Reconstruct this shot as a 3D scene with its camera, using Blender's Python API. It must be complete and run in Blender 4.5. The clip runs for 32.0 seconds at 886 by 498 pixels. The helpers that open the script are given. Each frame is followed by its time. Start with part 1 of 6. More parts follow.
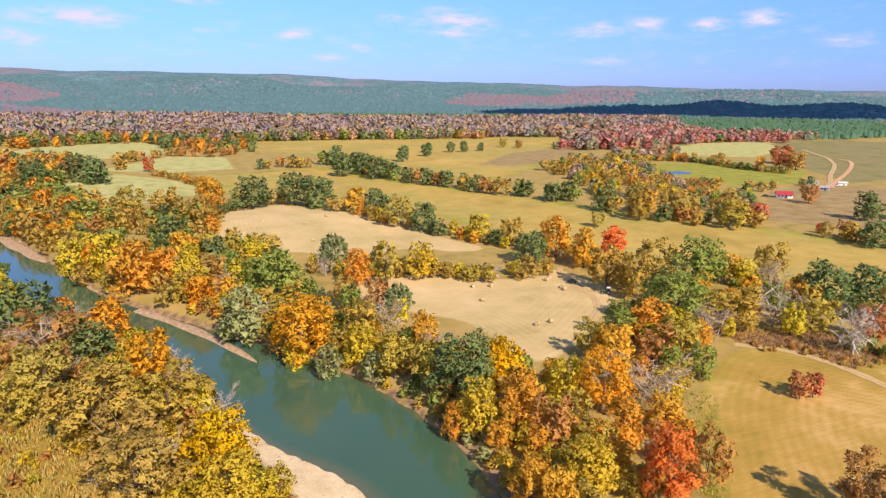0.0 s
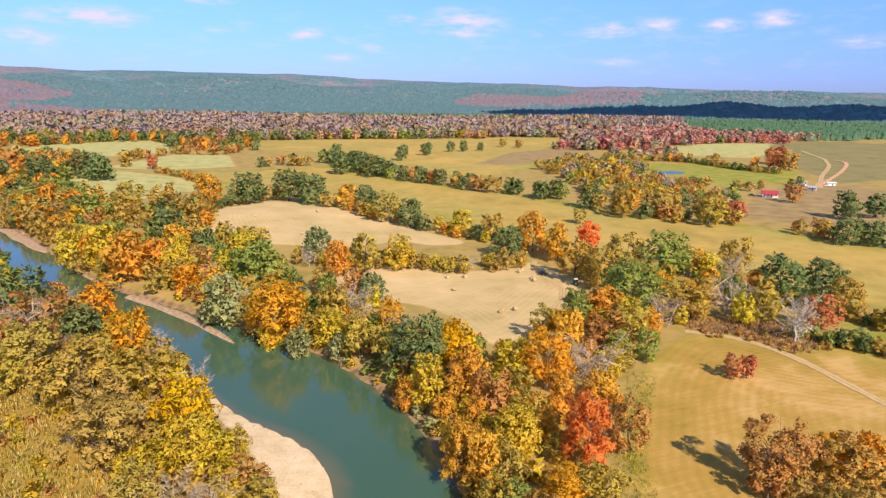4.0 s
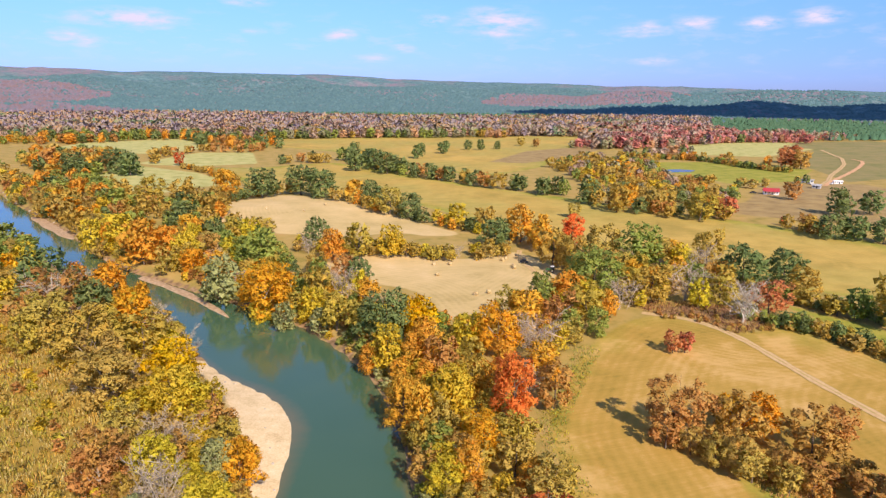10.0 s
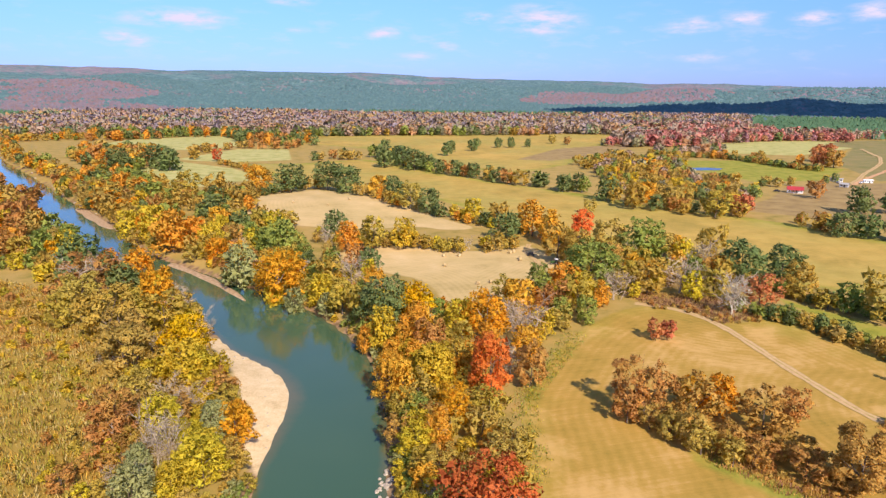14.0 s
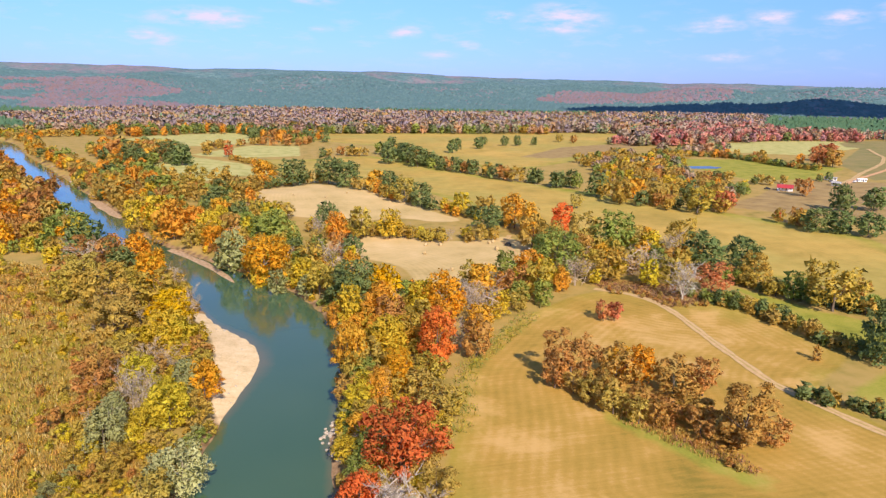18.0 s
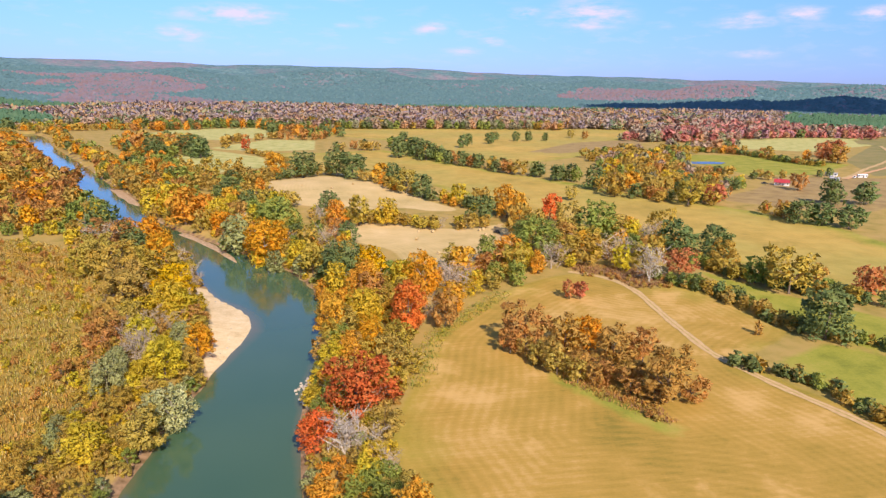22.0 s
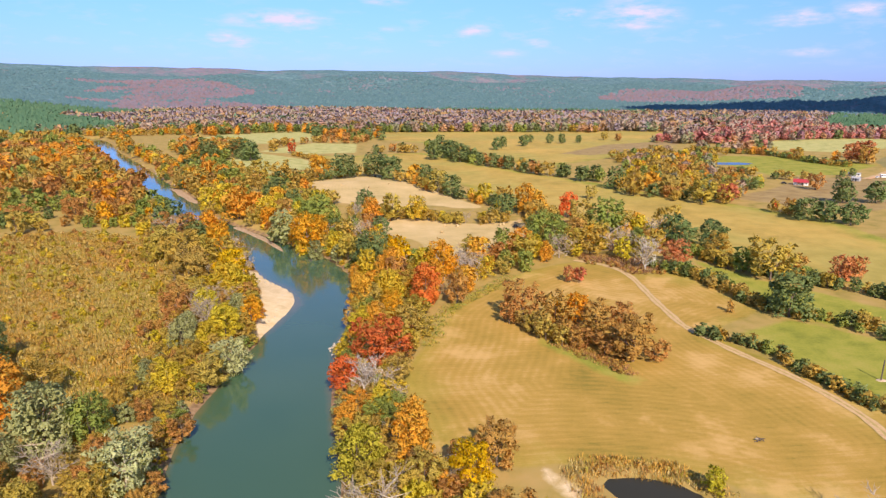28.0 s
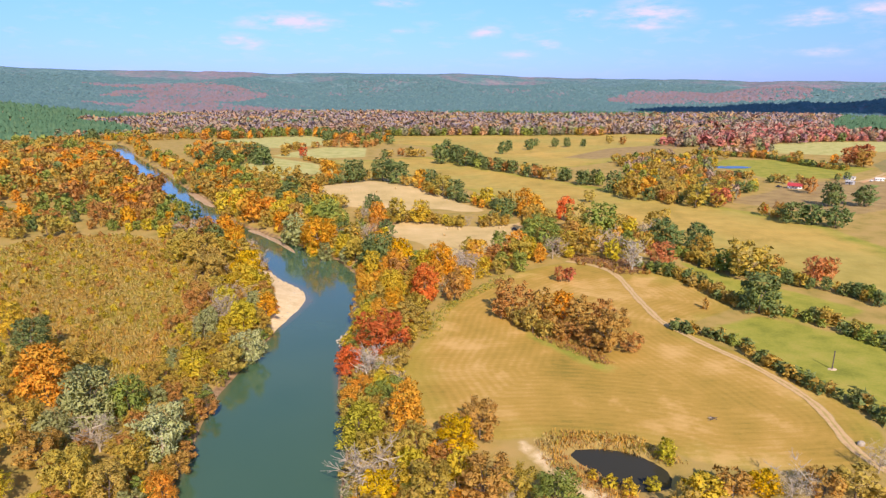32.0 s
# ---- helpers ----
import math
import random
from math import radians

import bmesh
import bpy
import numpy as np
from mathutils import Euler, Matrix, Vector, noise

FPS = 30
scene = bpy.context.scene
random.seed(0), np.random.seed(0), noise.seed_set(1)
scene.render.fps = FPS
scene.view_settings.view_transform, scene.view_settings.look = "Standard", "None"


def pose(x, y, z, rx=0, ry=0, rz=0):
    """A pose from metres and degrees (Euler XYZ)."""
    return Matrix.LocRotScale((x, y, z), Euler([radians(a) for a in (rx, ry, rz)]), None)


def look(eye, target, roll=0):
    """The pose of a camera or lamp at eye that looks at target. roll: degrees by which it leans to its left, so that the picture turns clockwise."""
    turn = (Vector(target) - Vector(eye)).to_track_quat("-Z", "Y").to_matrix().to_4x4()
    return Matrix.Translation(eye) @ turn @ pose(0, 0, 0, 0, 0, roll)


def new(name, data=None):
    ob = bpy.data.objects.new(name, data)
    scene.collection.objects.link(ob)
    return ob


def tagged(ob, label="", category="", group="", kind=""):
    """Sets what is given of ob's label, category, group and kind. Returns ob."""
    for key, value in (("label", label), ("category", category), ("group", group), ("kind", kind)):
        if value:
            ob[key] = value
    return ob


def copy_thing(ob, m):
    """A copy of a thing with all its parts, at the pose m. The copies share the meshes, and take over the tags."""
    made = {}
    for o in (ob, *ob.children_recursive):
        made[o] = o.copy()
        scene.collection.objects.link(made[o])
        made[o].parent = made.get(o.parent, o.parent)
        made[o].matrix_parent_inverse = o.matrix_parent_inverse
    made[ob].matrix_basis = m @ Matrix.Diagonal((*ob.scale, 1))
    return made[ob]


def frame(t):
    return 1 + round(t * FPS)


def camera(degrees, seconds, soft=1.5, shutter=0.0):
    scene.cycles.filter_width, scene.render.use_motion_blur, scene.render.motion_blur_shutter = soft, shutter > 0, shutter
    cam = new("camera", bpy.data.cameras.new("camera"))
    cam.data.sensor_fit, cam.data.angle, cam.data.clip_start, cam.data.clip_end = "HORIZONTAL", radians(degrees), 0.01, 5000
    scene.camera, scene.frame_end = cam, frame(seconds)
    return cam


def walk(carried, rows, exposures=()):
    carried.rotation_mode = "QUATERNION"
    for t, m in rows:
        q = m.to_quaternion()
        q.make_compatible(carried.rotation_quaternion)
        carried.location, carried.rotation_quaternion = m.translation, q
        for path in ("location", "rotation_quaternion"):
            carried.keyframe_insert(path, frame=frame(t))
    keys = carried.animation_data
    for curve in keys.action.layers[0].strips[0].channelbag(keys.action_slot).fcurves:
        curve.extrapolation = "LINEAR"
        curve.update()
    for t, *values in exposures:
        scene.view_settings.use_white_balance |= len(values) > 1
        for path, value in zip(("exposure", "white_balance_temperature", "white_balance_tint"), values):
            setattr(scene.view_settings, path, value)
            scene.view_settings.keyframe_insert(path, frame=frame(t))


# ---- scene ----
cam = camera(67.0, 32.0, 1.35)
PATH = [
    (0, (-141.31, -112.44, 72.52), (-140.516, -110.449, 72.020), 0.4),
    (1, (-139.83, -117.23, 72.44), (-139.049, -115.232, 71.937), 0.4),
    (2, (-137.99, -121.64, 72.44), (-137.228, -119.639, 71.941), 0.5),
    (3, (-135.71, -125.72, 72.33), (-134.951, -123.715, 71.826), 0.5),
    (4, (-133.51, -129.60, 72.43), (-132.748, -127.601, 71.932), 0.6),
    (4.5, (-132.56, -131.64, 72.38), (-131.804, -129.633, 71.885), 0.5),
    (6.5, (-128.88, -139.61, 72.25), (-128.136, -137.598, 71.752), 0.4),
    (7, (-127.94, -141.75, 72.30), (-127.205, -139.736, 71.797), 0.5),
    (8, (-126.09, -146.30, 72.40), (-125.368, -144.286, 71.898), 0.5),
    (9, (-124.41, -150.67, 72.50), (-123.708, -148.644, 71.998), 0.6),
    (10, (-122.56, -155.03, 72.36), (-121.895, -152.997, 71.861), 0.5),
    (11, (-120.62, -159.07, 72.12), (-120.012, -157.013, 71.621), 0.6),
    (12, (-118.74, -163.53, 72.33), (-118.158, -161.468, 71.830), 0.5),
    (13, (-116.24, -168.05, 72.79), (-115.687, -165.980, 72.289), 0.4),
    (14, (-113.66, -171.83, 73.00), (-113.120, -169.760, 72.493), 0.4),
    (14.5, (-112.40, -174.06, 73.02), (-111.866, -171.983, 72.514), 0.4),
    (16.5, (-105.92, -185.21, 73.27), (-105.415, -183.130, 72.757), 0.5),
    (17, (-104.33, -188.21, 73.20), (-103.832, -186.126, 72.689), 0.6),
    (18, (-100.71, -194.09, 72.92), (-100.232, -192.000, 72.408), 0.6),
    (19, (-97.22, -199.59, 72.64), (-96.762, -197.501, 72.127), 0.6),
    (20, (-94.32, -205.42, 72.33), (-93.874, -203.328, 71.816), 0.7),
    (21, (-92.00, -211.17, 72.23), (-91.579, -209.076, 71.719), 0.6),
    (22, (-90.08, -216.83, 72.65), (-89.676, -214.733, 72.128), 0.7),
    (23, (-88.37, -222.70, 72.81), (-87.987, -220.601, 72.296), 0.4),
    (24, (-87.34, -229.14, 73.25), (-86.966, -227.040, 72.732), 0.4),
    (25, (-86.67, -235.86, 73.79), (-86.315, -233.757, 73.275), 0.4),
    (26, (-86.30, -241.74, 74.39), (-85.991, -239.628, 73.869), 0.2),
    (26.5, (-86.25, -244.73, 74.56), (-85.952, -242.614, 74.043), 0.2),
    (28.5, (-85.83, -256.94, 76.53), (-85.576, -254.816, 76.014), -0.0),
    (29, (-85.61, -259.59, 76.97), (-85.363, -257.468, 76.455), -0.1),
    (30, (-85.78, -264.96, 78.30), (-85.524, -262.835, 77.784), -0.1),
    (31, (-85.36, -270.11, 79.73), (-85.105, -267.985, 79.219), -0.1),
    (32, (-83.80, -275.49, 81.19), (-83.570, -273.360, 80.678), -0.1),
]
walk(cam, [(t, look(eye, target, roll)) for t, eye, target, roll in PATH], exposures=[(0, 0.5, 7250, 18.5), (32, 0.5, 7250, 18.5)])

# ---- light ----
SUN_AZ, SUN_EL = 173.0, 37.0
sun = new("sun", bpy.data.lights.new("sun", "SUN"))
sun.data.energy, sun.data.angle, sun.data.color = 4.6, radians(0.55), (1.0, 0.93, 0.82)
SUN_DIR = Vector((math.sin(radians(SUN_AZ)) * math.cos(radians(SUN_EL)), math.cos(radians(SUN_AZ)) * math.cos(radians(SUN_EL)), math.sin(radians(SUN_EL))))
sun.matrix_world = look(SUN_DIR * 300, (0, 0, 0))

world = bpy.data.worlds.new("sky")
scene.world = world
world.use_nodes = True
SKY_NODES = world.node_tree.nodes
SKY_LINKS = world.node_tree.links
SKY_NODES.clear()


def sky_node(kind, **sets):
    n = SKY_NODES.new("ShaderNode" + kind)
    for key, value in sets.items():
        setattr(n, key, value)
    return n


def sky_math(op, a, b, clamp=False):
    n = sky_node("Math", operation=op, use_clamp=clamp)
    for socket, value in zip(n.inputs, (a, b)):
        if isinstance(value, bpy.types.NodeSocket):
            SKY_LINKS.new(value, socket)
        else:
            socket.default_value = value
    return n.outputs[0]


sky = sky_node("TexSky", sky_type="NISHITA", sun_disc=False, sun_elevation=radians(SUN_EL), sun_rotation=radians(SUN_AZ), air_density=1.0, dust_density=0.15, ozone_density=3.0)
sky_dir = sky_node("TexCoord").outputs["Generated"]
sky_split = sky_node("SeparateXYZ")
SKY_LINKS.new(sky_dir, sky_split.inputs[0])
# clear autumn air: bluer towards the horizon than the plain model
sky_tint = sky_node("ValToRGB")
SKY_LINKS.new(sky_split.outputs[2], sky_tint.inputs[0])
for stop, (place, tone) in zip((sky_tint.color_ramp.elements[0], sky_tint.color_ramp.elements[1], sky_tint.color_ramp.elements.new(0.12)), ((0.0, (0.205, 0.315, 0.87)), (0.5, (0.9, 0.95, 1.0)), (0.12, (0.3, 0.51, 0.96)))):
    stop.position, stop.color = place, (*tone, 1)
sky_blue = sky_node("Mix", data_type="RGBA", blend_type="MULTIPLY")
sky_blue.inputs[0].default_value = 1.0
SKY_LINKS.new(sky.outputs[0], sky_blue.inputs[6])
SKY_LINKS.new(sky_tint.outputs[0], sky_blue.inputs[7])
# small fair-weather clouds low over the hills: direction, half width, half height, density
CLOUDS = [
    (-0.1050, 0.9903, 0.0910, 0.0791, 0.0165, 1.0), (0.2958, 0.9500, 0.1001, 0.0295, 0.0106, 1.0), (0.3785, 0.9206, 0.0957, 0.0791, 0.0284, 0.9),
    (0.6074, 0.7890, 0.0923, 0.0359, 0.0118, 1.0), (0.6709, 0.7359, 0.0911, 0.0380, 0.0106, 1.0), (0.7174, 0.6900, 0.0967, 0.0422, 0.0130, 1.0),
    (0.1662, 0.9831, 0.0772, 0.0317, 0.0106, 0.9), (-0.1732, 0.9826, 0.0676, 0.0317, 0.0106, 0.8), (-0.1569, 0.9858, 0.0598, 0.0264, 0.0083, 0.7),
    (0.5560, 0.8266, 0.0875, 0.0475, 0.0142, 0.8), (0.2191, 0.9745, 0.0479, 0.0317, 0.0083, 0.6), (0.2540, 0.9653, 0.0607, 0.0232, 0.0083, 0.7),
    (0.5724, 0.8188, 0.0437, 0.0422, 0.0071, 0.6), (0.0435, 0.9921, 0.1178, 0.0422, 0.0071, 0.8), (0.0517, 0.9954, 0.0805, 0.0211, 0.0071, 0.5),
    (0.7791, 0.6234, 0.0666, 0.0422, 0.0106, 0.6),
]
cloud_sum = 0.0
for cx, cy, cz, half_w, half_h, dense in CLOUDS:
    off = sky_node("VectorMath", operation="SUBTRACT")
    SKY_LINKS.new(sky_dir, off.inputs[0])
    off.inputs[1].default_value = (cx, cy, cz)
    fit_to = sky_node("VectorMath", operation="MULTIPLY")
    SKY_LINKS.new(off.outputs[0], fit_to.inputs[0])
    fit_to.inputs[1].default_value = (1 / half_w, 1 / half_w, 1 / half_h)
    far = sky_node("VectorMath", operation="LENGTH")
    SKY_LINKS.new(fit_to.outputs[0], far.inputs[0])
    cloud_sum = sky_math("MAXIMUM", cloud_sum, sky_math("MULTIPLY", sky_math("SUBTRACT", 1.0, far.outputs["Value"], True), dense))
cloud_map = sky_node("Mapping")
cloud_map.inputs["Scale"].default_value = (22, 22, 85)
SKY_LINKS.new(sky_dir, cloud_map.inputs[0])
cloud_noise = sky_node("TexNoise")
cloud_noise.inputs["Scale"].default_value, cloud_noise.inputs["Detail"].default_value, cloud_noise.inputs["Roughness"].default_value = 1.0, 5.0, 0.6
SKY_LINKS.new(cloud_map.outputs[0], cloud_noise.inputs["Vector"])
wisps = sky_math("MULTIPLY", sky_math("SUBTRACT", cloud_noise.outputs["Fac"], 0.52, True), 1.5)
low = sky_math("SUBTRACT", 1.0, sky_math("MULTIPLY", sky_math("ABSOLUTE", sky_math("SUBTRACT", sky_split.outputs[2], 0.07), 0.0), 14.0), True)
cloud = sky_math("MULTIPLY", sky_math("ADD", sky_math("MULTIPLY", cloud_sum, sky_math("ADD", sky_math("MULTIPLY", sky_math("SUBTRACT", cloud_noise.outputs["Fac"], 0.36, True), 6.0), 0.0)), sky_math("MULTIPLY", wisps, low)), 0.85, True)
sky_mix = sky_node("Mix", data_type="RGBA")
SKY_LINKS.new(cloud, sky_mix.inputs[0])
SKY_LINKS.new(sky_blue.outputs[2], sky_mix.inputs[6])
sky_mix.inputs[7].default_value = (3.6, 3.7, 5.4, 1)
background = sky_node("Background")
background.inputs["Strength"].default_value = 0.15
world_out = sky_node("OutputWorld")
SKY_LINKS.new(sky_mix.outputs[2], background.inputs[0])
SKY_LINKS.new(background.outputs[0], world_out.inputs[0])


# ---- materials ----
class Mat:
    """A node material with short calls for the nodes used below."""

    def __init__(self, name):
        self.mat = bpy.data.materials.new(name)
        self.mat.use_nodes = True
        self.nodes, self.links = self.mat.node_tree.nodes, self.mat.node_tree.links
        self.nodes.clear()
        self.out = self.nodes.new("ShaderNodeOutputMaterial")

    def node(self, kind, sets=None, **ins):
        n = self.nodes.new("ShaderNode" + kind)
        for key, value in (sets or {}).items():
            setattr(n, key, value)
        for key, value in ins.items():
            self.put(n.inputs[key.replace("_", " ")], value)
        return n

    def put(self, socket, value):
        if isinstance(value, bpy.types.NodeSocket):
            self.links.new(value, socket)
        else:
            socket.default_value = value

    def math(self, op, a, b=0.0, clamp=False):
        n = self.node("Math", {"operation": op, "use_clamp": clamp})
        self.put(n.inputs[0], a)
        self.put(n.inputs[1], b)
        return n.outputs[0]

    def mix(self, f, a, b, blend="MIX"):
        n = self.node("Mix", {"data_type": "RGBA", "blend_type": blend})
        self.put(n.inputs[0], f)
        self.put(n.inputs[6], a if isinstance(a, bpy.types.NodeSocket) else (*a, 1))
        self.put(n.inputs[7], b if isinstance(b, bpy.types.NodeSocket) else (*b, 1))
        return n.outputs[2]

    def noise(self, scale, detail=3.0, rough=0.55, vector=None):
        n = self.node("TexNoise", Scale=scale, Detail=detail, Roughness=rough)
        if vector is not None:
            self.links.new(vector, n.inputs["Vector"])
        return n.outputs["Fac"]

    def ramp(self, f, stops, constant=False):
        n = self.node("ValToRGB")
        if constant:
            n.color_ramp.interpolation = "CONSTANT"
        el = n.color_ramp.elements
        while len(el) < len(stops):
            el.new(0.5)
        for e, (p, c) in zip(el, stops):
            e.position, e.color = p, (*c, 1)
        self.links.new(f, n.inputs[0])
        return n.outputs[0]

    def attr(self, name):
        return self.node("Attribute", {"attribute_name": name}).outputs["Fac"]

    def where(self):
        return self.node("NewGeometry").outputs["Position"]

    def finish(self, color, rough=0.9, metal=0.0, bump=None, strength=0.3, distance=0.1, spec=0.3):
        p = self.node("BsdfPrincipled", Roughness=rough, Metallic=metal)
        self.put(p.inputs["Base Color"], color if isinstance(color, bpy.types.NodeSocket) else (*color, 1))
        p.inputs["Specular IOR Level"].default_value = spec
        if bump is not None:
            b = self.node("Bump", Strength=strength, Distance=distance, Height=bump)
            self.links.new(b.outputs[0], p.inputs["Normal"])
        self.links.new(p.outputs[0], self.out.inputs[0])
        return self.mat


def foliage(name, dark, light, odd, through_light=0.45):
    """Leaves: each leaf clump varies between two colours, with a third one here and there; each plant varies too."""
    m = Mat(name)
    dark = tuple(a * 0.6 + b * 0.4 for a, b in zip(dark, light))
    geo = m.node("NewGeometry")
    info = m.node("ObjectInfo")
    island = geo.outputs["Random Per Island"]
    c = m.mix(m.math("ADD", m.math("MULTIPLY", island, 1.2), -0.1), dark, light)
    patch = m.noise(0.35, 2.0, 0.5, m.node("TexCoord").outputs["Object"])
    c = m.mix(m.math("MULTIPLY", m.math("SUBTRACT", patch, 0.5, True), 2.6, True), c, odd)
    hs = m.node("HueSaturation", Color=c)
    leafy = m.noise(2.4, 3.0, 0.85, m.where())
    m.put(hs.inputs["Hue"], m.math("ADD", m.math("MULTIPLY", info.outputs["Random"], 0.024), 0.488))
    m.put(hs.inputs["Value"], m.math("ADD", m.math("MULTIPLY", m.noise(0.5, 2.0, 0.6, m.where()), 0.6), m.math("MULTIPLY", m.math("SUBTRACT", leafy, 0.08), 2.25)))
    bump = m.node("Bump", Strength=0.5, Distance=0.25, Height=leafy)
    d = m.node("BsdfDiffuse", Color=hs.outputs[0])
    t = m.node("BsdfTranslucent", Color=hs.outputs[0])
    s = m.node("MixShader", Fac=through_light)
    m.links.new(bump.outputs[0], d.inputs["Normal"])
    m.links.new(d.outputs[0], s.inputs[1])
    m.links.new(t.outputs[0], s.inputs[2])
    m.links.new(s.outputs[0], m.out.inputs[0])
    return m.mat


def canopy(name, dark, light, odd):
    """Closed far forest: crowns differ one from the next, with leafy grain and relief on each."""
    m = Mat(name)
    pos = m.where()
    island = m.node("NewGeometry").outputs["Random Per Island"]
    grain = m.noise(0.45, 4.0, 0.75, pos)
    c = m.mix(m.math("ADD", m.math("MULTIPLY", island, 0.3), m.math("MULTIPLY", m.math("SUBTRACT", grain, 0.27), 1.4), True), dark, light)
    c = m.mix(m.math("MULTIPLY", m.math("SUBTRACT", m.noise(0.05, 3.0, 0.6, pos), 0.5, True), 3.0, True), c, odd)
    bump = m.node("Bump", Strength=0.25, Distance=1.0, Height=grain)
    d, t, s = m.node("BsdfDiffuse", Color=c), m.node("BsdfTranslucent", Color=c), m.node("MixShader", Fac=0.28)
    m.links.new(bump.outputs[0], d.inputs["Normal"])
    m.links.new(d.outputs[0], s.inputs[1])
    m.links.new(t.outputs[0], s.inputs[2])
    m.links.new(s.outputs[0], m.out.inputs[0])
    return m.mat


LEAF = {
    "dg": foliage("leaf_dark_green", (0.105, 0.15, 0.055), (0.205, 0.265, 0.095), (0.28, 0.26, 0.08)),
    "gr": foliage("leaf_green", (0.16, 0.21, 0.05), (0.31, 0.37, 0.09), (0.4, 0.37, 0.07)),
    "ol": foliage("leaf_olive", (0.31, 0.235, 0.045), (0.54, 0.395, 0.085), (0.6, 0.37, 0.07)),
    "yo": foliage("leaf_yellow_olive", (0.4, 0.3, 0.03), (0.7, 0.53, 0.06), (0.46, 0.43, 0.06)),
    "yg": foliage("leaf_yellow_green", (0.28, 0.255, 0.03), (0.52, 0.43, 0.045), (0.56, 0.4, 0.04)),
    "lm": foliage("leaf_lime", (0.3, 0.27, 0.03), (0.52, 0.45, 0.06), (0.36, 0.36, 0.05)),
    "ye": foliage("leaf_yellow", (0.46, 0.29, 0.012), (0.76, 0.49, 0.02), (0.5, 0.4, 0.025)),
    "oy": foliage("leaf_amber", (0.5, 0.235, 0.02), (0.78, 0.4, 0.04), (0.6, 0.4, 0.045)),
    "or": foliage("leaf_orange", (0.5, 0.235, 0.03), (0.74, 0.4, 0.06), (0.56, 0.4, 0.06)),
    "rd": foliage("leaf_scarlet", (0.52, 0.09, 0.03), (0.75, 0.2, 0.06), (0.7, 0.26, 0.05)),
    "cr": foliage("leaf_crimson", (0.42, 0.075, 0.03), (0.6, 0.16, 0.055), (0.54, 0.2, 0.05)),
    "ru": foliage("leaf_russet", (0.35, 0.185, 0.058), (0.55, 0.31, 0.09), (0.52, 0.34, 0.07)),
    "tn": foliage("leaf_tan", (0.36, 0.255, 0.06), (0.54, 0.4, 0.105), (0.46, 0.37, 0.07)),
    "sv": foliage("leaf_silver_green", (0.21, 0.23, 0.095), (0.4, 0.41, 0.18), (0.32, 0.31, 0.09)),
    "sp": foliage("leaf_pale_silver", (0.3, 0.32, 0.14), (0.52, 0.52, 0.26), (0.4, 0.4, 0.12)),
    "wt": foliage("twig_white", (0.44, 0.38, 0.3), (0.58, 0.52, 0.43), (0.5, 0.42, 0.32), 0.05),
    "cp": foliage("leaf_dull_red", (0.41, 0.135, 0.06), (0.57, 0.23, 0.1), (0.51, 0.28, 0.08)),
    "yr": foliage("leaf_golden_russet", (0.33, 0.17, 0.05), (0.52, 0.29, 0.085), (0.46, 0.22, 0.07)),
    "gy": foliage("twig_grey", (0.3, 0.23, 0.16), (0.46, 0.38, 0.28), (0.42, 0.3, 0.17), 0.05),
    # far leaves: aerial haze is put into these paler, muted base colours
    "far_rust": foliage("hazy_leaf_rust", (0.33, 0.2, 0.14), (0.45, 0.28, 0.19), (0.43, 0.29, 0.17), 0.3),
    "far_maroon": foliage("hazy_leaf_maroon", (0.32, 0.16, 0.17), (0.42, 0.22, 0.22), (0.38, 0.24, 0.21), 0.3),
    "far_scarlet": foliage("hazy_leaf_scarlet", (0.4, 0.15, 0.12), (0.54, 0.23, 0.16), (0.46, 0.26, 0.16), 0.3),
    "far_tan": foliage("hazy_leaf_tan", (0.34, 0.25, 0.18), (0.46, 0.34, 0.24), (0.4, 0.31, 0.18), 0.3),
    "far_orange": foliage("hazy_leaf_orange", (0.43, 0.25, 0.12), (0.56, 0.34, 0.16), (0.46, 0.31, 0.16), 0.3),
    "far_olive": foliage("hazy_leaf_olive", (0.2, 0.21, 0.12), (0.31, 0.3, 0.17), (0.34, 0.27, 0.16), 0.3),
    "briar": foliage("leaf_briar", (0.2, 0.09, 0.06), (0.34, 0.17, 0.1), (0.3, 0.19, 0.08), 0.2),
    "weed_gold": foliage("weed_gold", (0.46, 0.27, 0.045), (0.62, 0.39, 0.08), (0.5, 0.33, 0.055), 0.3),
    "weed_rust": foliage("weed_rust", (0.4, 0.22, 0.07), (0.56, 0.33, 0.11), (0.48, 0.31, 0.08), 0.3),
    "weed_pale": foliage("weed_pale", (0.42, 0.33, 0.11), (0.58, 0.47, 0.19), (0.46, 0.35, 0.11), 0.3),
    "weed_green": foliage("weed_green", (0.31, 0.29, 0.04), (0.47, 0.42, 0.075), (0.4, 0.36, 0.06), 0.3),
}

